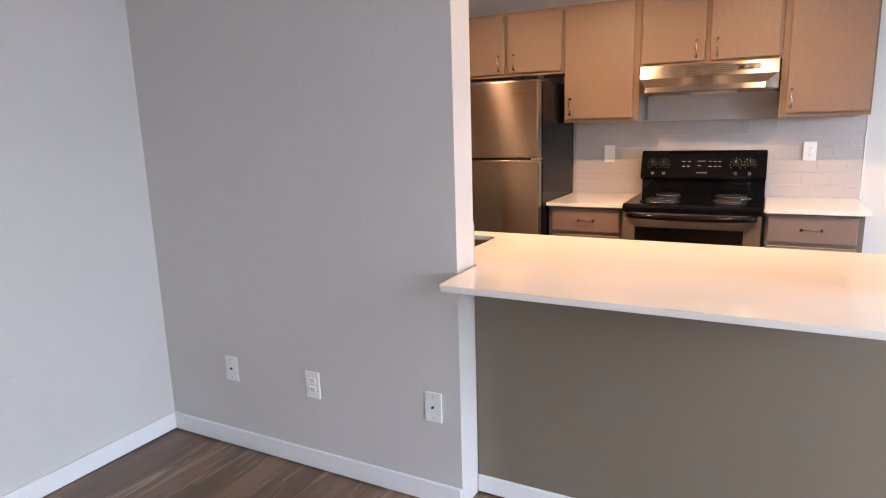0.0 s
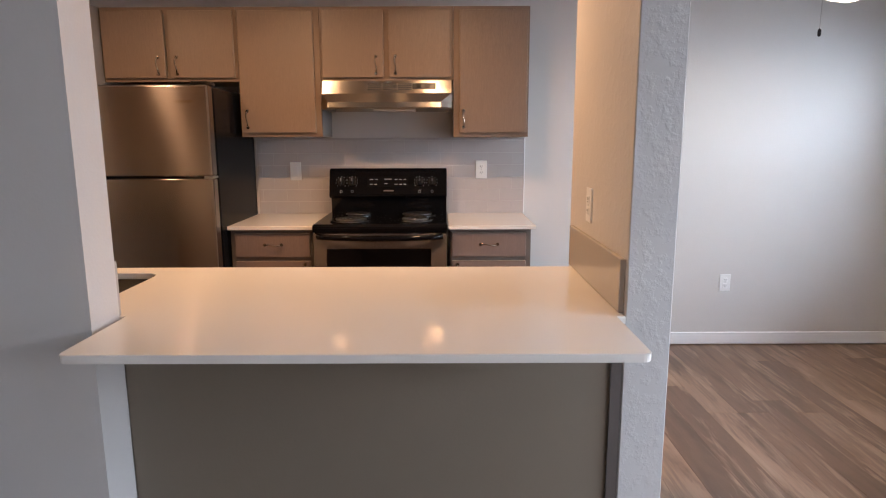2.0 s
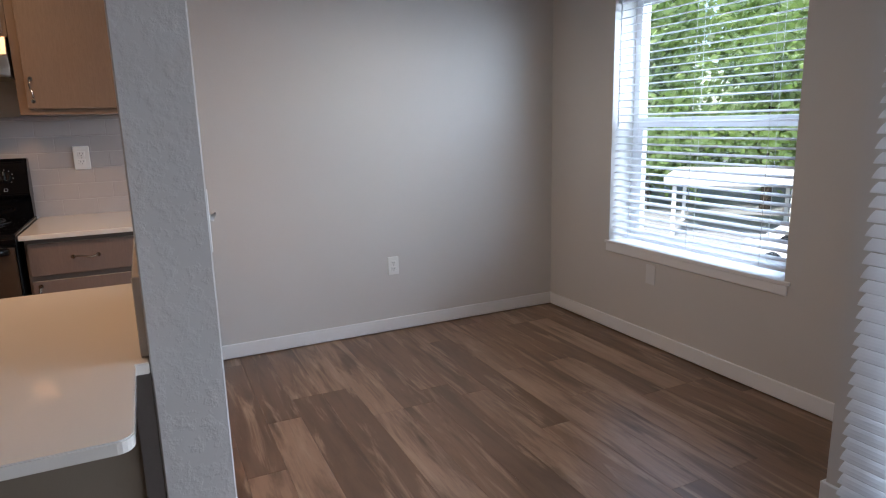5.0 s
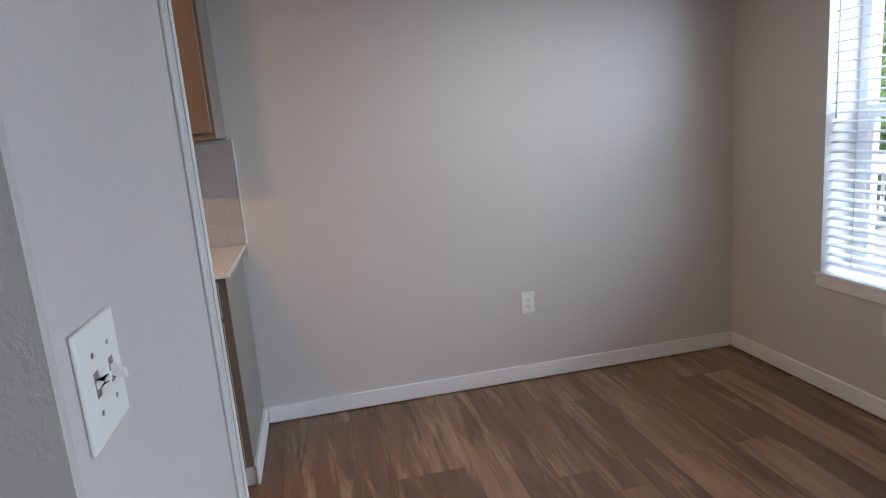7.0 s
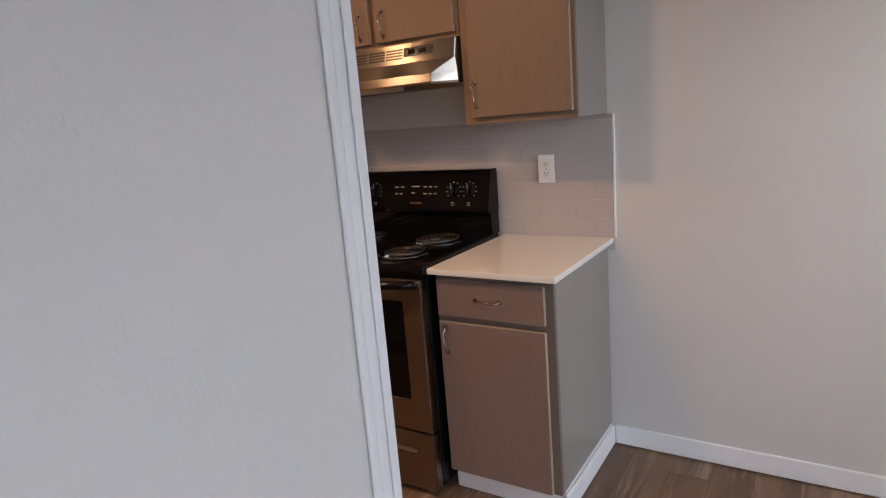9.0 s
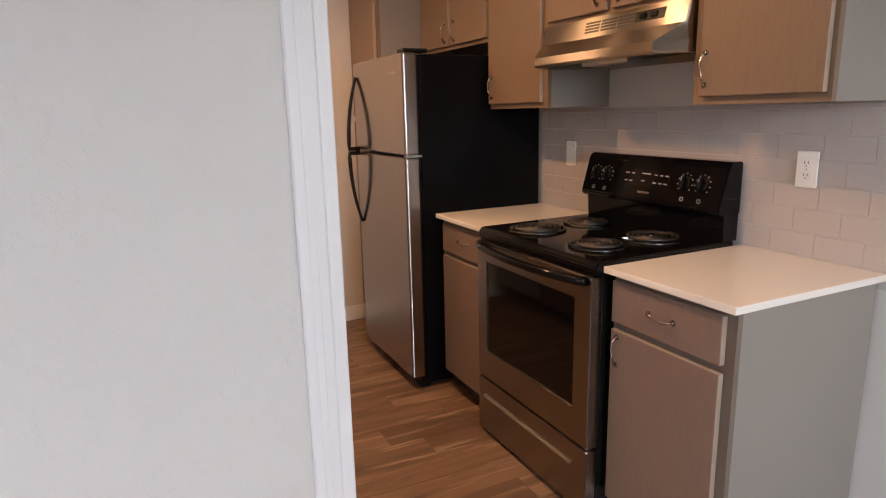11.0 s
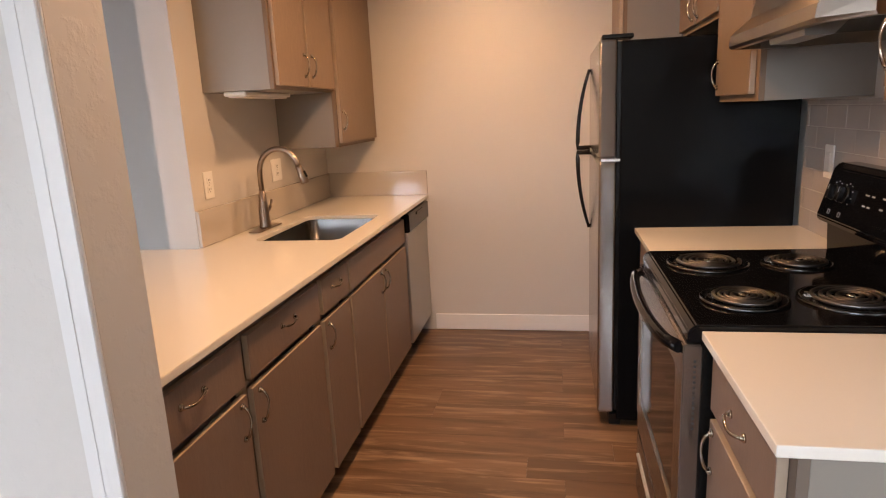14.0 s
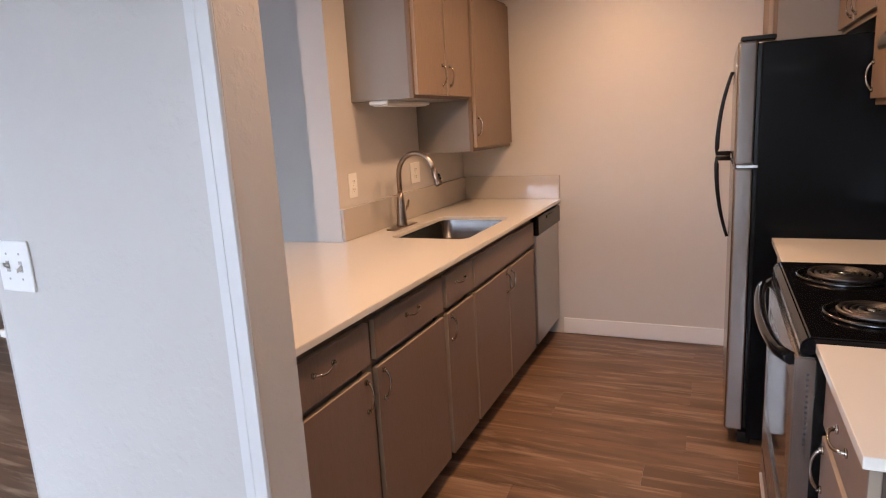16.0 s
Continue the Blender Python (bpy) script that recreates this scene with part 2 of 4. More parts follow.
M_GLASS = bpy.data.materials.new("window_glass")
M_GLASS.use_nodes = True
_n, _l = M_GLASS.node_tree.nodes, M_GLASS.node_tree.links
_t, _g, _m = _n.new("ShaderNodeBsdfTransparent"), _n.new("ShaderNodeBsdfGlossy"), _n.new("ShaderNodeMixShader")
_g.inputs["Roughness"].default_value = 0.03
_m.inputs[0].default_value = 0.05
_l.new(_t.outputs[0], _m.inputs[1])
_l.new(_g.outputs[0], _m.inputs[2])
_l.new(_m.outputs[0], _n["Material Output"].inputs[0])

# ---------------------------------------------------------------- builders


def box(bm, x0, x1, y0, y1, z0, z1, r=0.0, seg=1):
    """One box, its edges rounded by r."""
    x0, x1, y0, y1, z0, z1 = min(x0, x1), max(x0, x1), min(y0, y1), max(y0, y1), min(z0, z1), max(z0, z1)
    got = bmesh.ops.create_cube(bm, size=1, matrix=Matrix.LocRotScale(
        ((x0 + x1) / 2, (y0 + y1) / 2, (z0 + z1) / 2), None, (x1 - x0, y1 - y0, z1 - z0)))
    if r:
        edges = list({e for v in got["verts"] for e in v.link_edges})
        bmesh.ops.bevel(bm, geom=edges, offset=r, segments=seg, affect="EDGES", profile=0.5)
    return bm


def boxed(*args, **kw):
    return box(bmesh.new(), *args, **kw)


def tube(bm, pts, r, seg=8, caps=True):
    """A round bar along points; r may be a list."""
    pts = [Vector(p) for p in pts]
    rs = r if isinstance(r, (list, tuple)) else [r] * len(pts)
    rings, side = [], None
    for i, p in enumerate(pts):
        d = (pts[min(i + 1, len(pts) - 1)] - pts[max(i - 1, 0)]).normalized()
        if side is None:
            side = d.orthogonal().normalized()
        side = (side - d * side.dot(d)).normalized()
        up = d.cross(side)
        rings.append([bm.verts.new(p + (side * math.cos(a) + up * math.sin(a)) * rs[i])
                      for a in (2 * math.pi * k / seg for k in range(seg))])
    for a, b in zip(rings, rings[1:]):
        for k in range(seg):
            bm.faces.new((a[k], a[(k + 1) % seg], b[(k + 1) % seg], b[k])).smooth = True
    if caps:
        bm.faces.new(rings[0][::-1])
        bm.faces.new(rings[-1])
    return bm


def lathe(bm, cx, cy, profile, seg=24, caps=True):
    """A turned shape: profile of (radius, z), about a vertical axis."""
    rings = [[bm.verts.new((cx + r * math.cos(a), cy + r * math.sin(a), z))
              for a in (2 * math.pi * k / seg for k in range(seg))] for r, z in profile]
    for a, b in zip(rings, rings[1:]):
        for k in range(seg):
            bm.faces.new((a[k], a[(k + 1) % seg], b[(k + 1) % seg], b[k])).smooth = True
    if caps:
        bm.faces.new(rings[0])
        bm.faces.new(rings[-1])
    return bm


def prism(bm, outline, axis, a, b):
    """An outline of pairs swept along an axis from a to b."""
    def at(p, v):
        q = list(p)
        q.insert("xyz".index(axis), v)
        return bm.verts.new(q)
    lo, hi = [at(p, a) for p in outline], [at(p, b) for p in outline]
    k = len(outline)
    bm.faces.new(lo)
    bm.faces.new(hi[::-1])
    for i in range(k):
        bm.faces.new((lo[i], hi[i], hi[(i + 1) % k], lo[(i + 1) % k]))
    return bm


def ring(bm, axis, outer, inner, d0, d1):
    """A frame: a rectangle with a rectangular opening, in one closed mesh. outer, inner: (a0, a1, b0, b1)."""
    k = "xyz".index(axis)

    def at(a, c, d):
        q = [a, c]
        q.insert(k, d)
        return bm.verts.new(q)

    def corners(r, d):
        a0, a1, b0, b1 = r
        return [at(a0, b0, d), at(a1, b0, d), at(a1, b1, d), at(a0, b1, d)]
    o0, o1, i0, i1 = corners(outer, d0), corners(outer, d1), corners(inner, d0), corners(inner, d1)
    for i in range(4):
        j = (i + 1) % 4
        for p, q in ((o0, i0), (i1, o1), (o1, o0), (i0, i1)):
            bm.faces.new((p[i], p[j], q[j], q[i]))
    return bm


def obj(name, bm, material):
    bmesh.ops.recalc_face_normals(bm, faces=bm.faces)
    me = bpy.data.meshes.new(name)
    bm.to_mesh(me)
    bm.free()
    me.materials.append(material)
    return new(name, me)


def part(name, bm, material, parent, label=""):
    ob = obj(name, bm, material)
    ob.parent = parent
    if parent.type == "EMPTY":
        ob.matrix_parent_inverse = Matrix.Translation(-parent.location)
    return tagged(ob, label)


def thing(name, base, label, category, group="", kind=""):
    ob = new(name)
    ob.location = base
    ob.empty_display_size = 0.1
    return tagged(ob, label, category, group, kind)


def solid(name, bm, material, label, category, kind="structure", group=""):
    return tagged(obj(name, bm, material), label, category, group, kind)


# ---------------------------------------------------------------- the rooms
XL, XR, XP = -2.50, 3.05, 2.45          # west wall, dining window wall, living patio wall
YB, YS = 4.70, -2.60                    # back wall, wall behind the start
Y1, Y2 = 2.138, 2.274                   # wall between living room and kitchen
JX, PX0, PX1, PY1 = -0.945, 0.440, 0.563, 3.043   # jamb, partition sides, partition end
YN, CEIL = 2.245, 2.44                  # nook return wall, ceiling
YK, YF = 2.278, 2.266                   # knee wall face, partition face
CT = 0.91                               # worktop height

solid("wall_north", boxed(XL - 0.12, XR + 0.24, YB, YB + 0.12, 0, CEIL), M_WALL, "pale greige painted wall across kitchen and dining nook", "wall")
solid("wall_west", boxed(XL - 0.12, XL, YS - 0.12, YB, 0, CEIL), M_WALL, "pale greige painted side wall", "wall")
solid("wall_south", boxed(XL, XP + 0.15, YS - 0.12, YS, 0, CEIL), M_WALL, "pale greige painted end wall", "wall")
solid("wall_divider", boxed(XL, JX, Y1, Y2, 0, CEIL), M_WALL, "greige wall with outlets between living room and kitchen", "wall")
solid("wall_header", boxed(JX, PX0, Y1, Y2, 2.12, CEIL), M_WALL, "painted header over the kitchen pass-through", "wall")
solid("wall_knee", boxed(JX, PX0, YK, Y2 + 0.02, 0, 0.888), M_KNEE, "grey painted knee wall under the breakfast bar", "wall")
solid("wall_partition", boxed(PX0, PX1, YF + 0.01, PY1, 0, CEIL), M_PEEL, "painted partition stub between kitchen and dining nook", "wall")
solid("wall_partition_face", boxed(PX0 - 0.002, PX1 + 0.001, YF, YF + 0.01, 0, CEIL, r=0.003), M_KNOCK, "hand-textured plaster end of the partition", "wall")

# window wall of the nook
WY0, WY1, WZ0, WZ1 = 2.881, 4.080, 0.570, 2.02
b = ring(bmesh.new(), "x", (YN - 0.12, YB, 0, CEIL), (WY0, WY1, WZ0 - 0.018, WZ1), XR, XR + 0.24)
solid("wall_east_dining", b, M_WALL, "greige wall around the dining window", "wall")
solid("wall_return", boxed(XP, XR, YN - 0.12, YN, 0, CEIL), M_WALL, "short greige return wall at the dining nook", "wall")
# patio wall of the living room
PYA, PYB, PZ1 = -1.05, 2.08, 2.05
b = bmesh.new()
box(b, XP, XP + 0.15, YS, PYA, 0, CEIL)
box(b, XP, XP + 0.15, PYB, YN - 0.12, 0, CEIL)
box(b, XP, XP + 0.15, PYA, PYB, PZ1, CEIL)
solid("wall_east_living", b, M_WALL, "greige living room wall with a glazed patio door", "wall")
solid("ceiling", boxed(XL - 0.12, XR + 0.15, YS - 0.12, YB + 0.12, CEIL, CEIL + 0.1), M_CEIL, "white textured ceiling", "ceiling")

# baseboards
BH, BT = 0.088, 0.013


def baseboard(x0, x1, y0, y1, h=BH):
    ob = solid("baseboard", boxed(x0, x1, y0, y1, 0.006, h, r=0.003), M_TRIM, "white painted flat baseboard", "baseboard", group="baseboards")
    return ob


baseboard(0.452, XR, YB - BT, YB)
baseboard(XR - BT, XR, YN, YB - BT)
baseboard(XP, XR - BT, YN, YN + BT)
baseboard(XP - BT, XP, PYB + 0.05, YN + BT)
baseboard(XL + BT, JX, Y1 - BT, Y1)
baseboard(XL, XL + BT, YS, Y1)
baseboard(JX + 0.002, PX0 - 0.002, YK - BT, YK, 0.075)
baseboard(XL, XL + BT, 2.95, 4.07, 0.11)
baseboard(XP - BT, XP, YS, PYA - 0.06)
baseboard(XL + BT, XP - BT, YS, YS + BT)
# corner trims
solid("trim", boxed(PX1, PX1 + 0.009, PY1 - 0.062, PY1 + 0.002, 0, CEIL, r=0.003), M_CASING, "white vertical corner casing on the partition", "trim")
b = boxed(PX1 + 0.009, PX1 + 0.014, PY1 - 0.020, PY1 + 0.002, 0, CEIL, r=0.002)
box(b, PX1 + 0.009, PX1 + 0.0105, PY1 - 0.046, PY1 - 0.034, 0, CEIL, r=0.0007)
solid("trim", b, M_CASING, "white beads of the corner casing", "trim")
# dark strip that puts the shade of the gap beside the knee wall into colour
solid("trim", boxed(PX0 - 0.034, PX0 - 0.003, YK - 0.010, YK, 0.076, 0.887), M_STRIP_SHADE, "dark strip painted for the shaded gap beside the knee wall", "trim")

# ---------------------------------------------------------------- cabinets and worktops


def pull(parent, x, y, z, out, upright, length=0.094):
    """A slim wavy bar pull on two feet; out is the way that it stands off, along y."""
    b = bmesh.new()
    n = 12
    pts = []
    for i in range(n + 1):
        u = i / n
        s = (u - 0.5) * length
        off = 0.005 + 0.018 * math.sin(math.pi * u) ** 0.6
        wave = 0.004 * math.sin(2 * math.pi * u)
        pts.append((x + wave, y + out * off, z + s) if upright else (x + s, y + out * off, z + wave))
    tube(b, pts, [0.0025 + 0.0016 * abs(math.cos(math.pi * i / n)) for i in range(n + 1)], 7)
    for s in (-0.5, 0.5):
        c = (x, y, z + s * length) if upright else (x + s * length, y, z)
        tube(b, [c, (c[0], c[1] + out * 0.004, c[2])], 0.009, 10)
        tube(b, [c, (c[0], c[1] + out * 0.010, c[2])], 0.005, 8)
    return part("handle", b, M_CHROME, parent, "polished nickel wavy pull")


def cabinet(name, label, x0, x1, yback, yfront, z0, z1, fronts, wood_m, frame_m, kick=None, group="", midrail=None):
    """A framed cabinet whose doors look along yfront - yback. fronts: (part, x0, x1, z0, z1, pull or None)."""
    out = 1 if yfront > yback else -1
    cab = thing(name, ((x0 + x1) / 2, yback, z0 if not kick else 0), label, "cabinet", group)
    inner = yfront - out * 0.018
    part("body", boxed(x0, x1, yback, inner, z0, z1, r=0.001), M_SIDE, cab, "grey painted carcass")
    w = 0.035
    b = ring(bmesh.new(), "y", (x0, x1, z0, z1), (x0 + w, x1 - w, z0 + w, z1 - w), inner, yfront)
    for z in midrail or ():
        box(b, x0 + w, x1 - w, inner, yfront - out * 0.0005, z - 0.015, z + 0.015)
    if len([f for f in fronts if f[0] == "door"]) > 1:
        c = (x0 + x1) / 2
        box(b, c - 0.02, c + 0.02, inner, yfront - out * 0.001, z0 + w, z1 - w)
    part("face_frame", b, frame_m, cab)
    for kind, a, c, u, v, hp in fronts:
        d = part(kind, boxed(a, c, yfront + out * 0.001, yfront + out * 0.020, u, v, r=0.0025, seg=2), wood_m, cab)
        # edge faces get a paler colour, for the light that they catch
        d.data.materials.append(M_EDGE_LIT)
        for f in d.data.polygons:
            f.material_index = int(abs(f.normal.y) < 0.6)
        if hp:
            pull(d, hp[0], yfront + out * 0.020, hp[1], out, hp[2])
    if kick:
        mat_k, depth = kick
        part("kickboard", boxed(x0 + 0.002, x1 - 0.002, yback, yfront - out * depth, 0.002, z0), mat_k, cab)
    return cab


UF, UZ = 4.37, 2.137
cabinet("upper_cabinet", "single-door oak-look upper cabinet beside the range hood", 0.004, 0.444, YB, UF, 1.40, UZ,
        [("door", 0.040, 0.432, 1.425, 2.115, (0.062, 1.505, True))], M_WOOD, M_FRAME_U, group="upper cabinets")
cabinet("upper_cabinet", "short two-door oak-look cabinet above the range hood", -0.770, 0.002, YB, UF, 1.725, UZ,
        [("door", -0.755, -0.402, 1.742, 2.115, (-0.445, 1.812, True)), ("door", -0.370, -0.014, 1.742, 2.115, (-0.333, 1.812, True))],
        M_WOOD, M_FRAME_U, group="upper cabinets")
cabinet("upper_cabinet", "single-door oak-look upper cabinet beside the fridge", -1.248, -0.772, YB, UF, 1.405, UZ,
        [("door", -1.236, -0.806, 1.428, 2.115, (-1.205, 1.505, True))], M_WOOD, M_FRAME_U, group="upper cabinets")
cabinet("upper_cabinet", "short two-door oak-look cabinet above the fridge", -2.030, -1.250, YB, UF, 1.722, UZ,
        [("door", -2.018, -1.665, 1.742, 2.115, (-1.705, 1.812, True)), ("door", -1.635, -1.266, 1.742, 2.115, (-1.597, 1.812, True))],
        M_WOOD, M_FRAME_U, group="upper cabinets")
cabinet("pantry_cabinet", "tall oak-look pantry cabinet beside the fridge", XL, -2.032, YB, 4.085, 0.10, UZ,
        [("door", XL + 0.03, -2.050, 0.13, 1.35, (-2.09, 1.2, True)), ("door", XL + 0.03, -2.050, 1.38, 2.115, (-2.09, 1.5, True))],
        M_WOOD, M_FRAME_U, (M_KICK, 0.06))
cabinet("upper_cabinet", "two-door oak-look cabinet above the sink", -1.815, -1.120, Y2, 2.600, 1.545, 2.14,
        [("door", -1.803, -1.478, 1.560, 2.12, (-1.510, 1.655, True)), ("door", -1.452, -1.134, 1.560, 2.12, (-1.420, 1.655, True))],
        M_WOOD, M_FRAME_U, group="upper cabinets")
cabinet("upper_cabinet", "taller single-door oak-look cabinet in the kitchen corner", XL, -1.817, Y2, 2.610, 1.262, 2.14,
        [("door", XL + 0.02, -1.832, 1.282, 2.12, (-1.865, 1.40, True))], M_WOOD, M_FRAME_U, group="upper cabinets")

BF = 4.105
cabinet("base_cabinet", "taupe base cabinet with drawer and door beside the range", -0.018, 0.437, YB - 0.012, BF, 0.10, 0.888,
        [("drawer", -0.008, 0.408, 0.732, 0.868, (0.200, 0.802, False)), ("door", -0.008, 0.408, 0.105, 0.708, (0.022, 0.640, True))],
        M_WOOD_B, M_FRAME_B, (M_TRIM, 0.035), "base cabinets", (0.72,))
cabinet("base_cabinet", "taupe base cabinet with drawer and door beside the fridge", -1.262, -0.800, YB - 0.012, BF, 0.10, 0.888,
        [("drawer", -1.235, -0.812, 0.732, 0.868, (-1.02, 0.802, False)), ("door", -1.235, -0.812, 0.105, 0.708, (-0.845, 0.640, True))],
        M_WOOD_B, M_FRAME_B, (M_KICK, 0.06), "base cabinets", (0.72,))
baseboard(0.4375, 0.4505, BF + 0.02, YB - BT, BH)

PF = 2.895
DZ = (0.722, 0.852, 0.105, 0.697)


def sink_run(x0, x1, side, label, body_top=0.888):
    """A drawer-over-door unit of the sink run; side: at which end the door's pull sits (1: east)."""
    a, c = x0 + 0.012, x1 - 0.022
    return cabinet("base_cabinet", label, x0, x1, Y2 + 0.022, PF, 0.10, body_top,
                   [("drawer", a, c, DZ[0], DZ[1], ((a + c) / 2, 0.802, False)),
                    ("door", a, c, DZ[2], DZ[3], ((c - 0.035) if side > 0 else (a + 0.035), 0.630, True))],
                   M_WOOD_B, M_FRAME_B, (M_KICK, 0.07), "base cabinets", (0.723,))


GA, GB, GC, GD = -0.078, -0.635, -0.955, -1.930
sink_run(GA + 0.001, PX0 - 0.004, -1, "taupe base cabinet with drawer and door by the partition")
sink_run(GB + 0.001, GA - 0.001, 1, "wide taupe base cabinet with drawer and door")
sink_run(GC + 0.001, GB - 0.001, 1, "narrow taupe base cabinet with drawer and door")
mid = (GC + GD) / 2
cabinet("sink_cabinet", "two-door taupe sink base cabinet with a blank front", GD + 0.001, GC - 0.001, Y2 + 0.022, PF, 0.10, 0.690,
        [("drawer", GD + 0.012, GC - 0.012, DZ[0], DZ[1], None),
         ("door", GD + 0.012, mid - 0.008, DZ[2], DZ[3], (mid - 0.038, 0.630, True)),
         ("door", mid + 0.008, GC - 0.012, DZ[2], DZ[3], (mid + 0.038, 0.630, True))],
        M_WOOD_B, M_FRAME_B, (M_KICK, 0.07), "base cabinets")
b = bmesh.new()
box(b, GD + 0.001, GC - 0.001, PF - 0.018, PF, 0.69, 0.888)
solid("trim", b, M_FRAME_B, "face rail of the sink cabinet", "trim")

# dishwasher
dw = thing("dishwasher", ((XL + GD) / 2, PF, 0), "grey dishwasher with a black control strip under the worktop", "dishwasher")
part("body", boxed(XL + 0.015, GD - 0.004, Y2 + 0.03, PF - 0.01, 0.10, 0.885), M_BLACKP, dw)
part("door", boxed(XL + 0.02, GD - 0.008, PF - 0.008, PF + 0.030, 0.115, 0.765, r=0.006, seg=2), M_STEEL_S, dw, "satin grey steel door")
cp = part("control_panel", boxed(XL + 0.02, GD - 0.008, PF - 0.008, PF + 0.044, 0.766, 0.874, r=0.010, seg=3), M_BLACK, dw, "black control strip")
part("latch", boxed((XL + GD) / 2 - 0.09, (XL + GD) / 2 + 0.09, PF + 0.0435, PF + 0.048, 0.842, 0.858, r=0.002), M_BLACK, cp)
part("kickboard", boxed(XL + 0.02, GD - 0.008, PF - 0.07, PF - 0.05, 0.002, 0.10), M_KICK, dw)

# worktops: the sink run with its bar, in one slab with a cut-out for the sink
SX0, SX1, SY0, SY1 = -1.735, -1.085, 2.440, 2.835
CY1 = 2.940


def slab_outline():
    """The plan of the sink run worktop, counter-clockwise, the bar corners rounded."""
    pts = [(XL + 0.001, Y2 + 0.001), (JX + 0.014, Y2 + 0.001), (JX + 0.014, Y1 + 0.0)]
    x0, x1, y0, r = JX + 0.014, PX0 - 0.003, 1.963, 0.022
    for cx, cy, a0 in ((x0 + r, y0 + r, 180), (x1 - 0.022 - r, y0 + r, 270)):
        for k in range(6):
            a = radians(a0 + k * 18)
            pts.append((cx + r * math.cos(a), cy + r * math.sin(a)))
    pts += [(x1 - 0.022, YF - 0.006), (x1, YF - 0.006), (x1, CY1), (XL + 0.001, CY1)]
    return pts


def rounded(x0, x1, y0, y1, r, n=5):
    pts = []
    for cx, cy, a0 in ((x1 - r, y1 - r, 0), (x0 + r, y1 - r, 90), (x0 + r, y0 + r, 180), (x1 - r, y0 + r, 270)):
        for k in range(n + 1):
            a = radians(a0 + 90 * k / n)
            pts.append((cx + r * math.cos(a), cy + r * math.sin(a)))
    return pts


def slab_with_hole(outline, hole, z0, z1):
    b = bmesh.new()
    loops = []
    for pts in (outline, hole):
        vs = [b.verts.new((x, y, z1)) for x, y in pts]
        loops.append([b.edges.new((vs[i], vs[(i + 1) % len(vs)])) for i in range(len(vs))])
    fill = bmesh.ops.triangle_fill(b, use_beauty=True, use_dissolve=False, edges=loops[0] + loops[1])
    faces = [f for f in fill["geom"] if isinstance(f, bmesh.types.BMFace)]
    ext = bmesh.ops.extrude_face_region(b, geom=faces)
    for v in ext["geom"]:
        if isinstance(v, bmesh.types.BMVert):
            v.co.z = z0
    b.normal_update()
    rim = [e for e in b.edges if len(e.link_faces) == 2 and abs(abs(e.link_faces[0].normal.z) - abs(e.link_faces[1].normal.z)) > 0.5]
    bmesh.ops.bevel(b, geom=rim, offset=0.002, segments=2, affect="EDGES")
    return b


solid("worktop", slab_with_hole(slab_outline(), rounded(SX0, SX1, SY0, SY1, 0.05), CT - 0.021, CT), M_QUARTZ,
      "white quartz worktop with breakfast bar overhang", "worktop", "")
solid("worktop", boxed(-0.030, 0.460, 4.065, YB - 0.001, CT - 0.021, CT, r=0.002, seg=2), M_QUARTZ, "white quartz worktop next to the range", "worktop", "")
solid("worktop", boxed(-1.268, -0.792, 4.065, YB - 0.001, CT - 0.021, CT, r=0.002, seg=2), M_QUARTZ, "white quartz worktop between fridge and range", "worktop", "")
SPH = 0.153
solid("splashback", boxed(XL + 0.016, JX - 0.002, Y2 + 0.0, Y2 + 0.016, CT + 0.001, CT + SPH, r=0.002), M_SPLASH, "beige quartz upstand behind the sink", "splashback", "")
solid("splashback", boxed(XL, XL + 0.016, Y2 + 0.001, CY1 - 0.003, CT + 0.001, CT + SPH, r=0.002), M_SPLASH, "beige quartz upstand on the side wall", "splashback", "")
solid("splashback", boxed(PX0 - 0.016, PX0, 2.292, CY1 + 0.035, CT + 0.001, CT + SPH, r=0.002), M_SPLASH, "beige quartz upstand on the partition", "splashback", "")

# sink and tap
sink = thing("sink", ((SX0 + SX1) / 2, (SY0 + SY1) / 2, CT - 0.02), "undermounted stainless steel single-bowl sink", "sink")
b = bmesh.new()
top = rounded(SX0 - 0.004, SX1 + 0.004, SY0 - 0.004, SY1 + 0.004, 0.053)
low = rounded(SX0 + 0.012, SX1 - 0.012, SY0 + 0.012, SY1 - 0.012, 0.06)
rings = [[b.verts.new((x, y, z)) for x, y in p] for p, z in ((top, CT - 0.022), (low, CT - 0.17))]
low2 = rounded(SX0 + 0.05, SX1 - 0.05, SY0 + 0.05, SY1 - 0.05, 0.05)
rings.append([b.verts.new((x, y, CT - 0.195)) for x, y in low2])
for p, q in zip(rings, rings[1:]):
    for i in range(len(p)):
        b.faces.new((p[i], p[(i + 1) % len(p)], q[(i + 1) % len(p)], q[i])).smooth = True
b.faces.new(rings[-1])
part("bowl", b, M_SINK, sink)
part("drain", lathe(bmesh.new(), (SX0 + SX1) / 2, (SY0 + SY1) / 2, [(0.042, CT - 0.1945), (0.042, CT - 0.190), (0.030, CT - 0.190), (0.026, CT - 0.193)]), M_CHROME, sink)

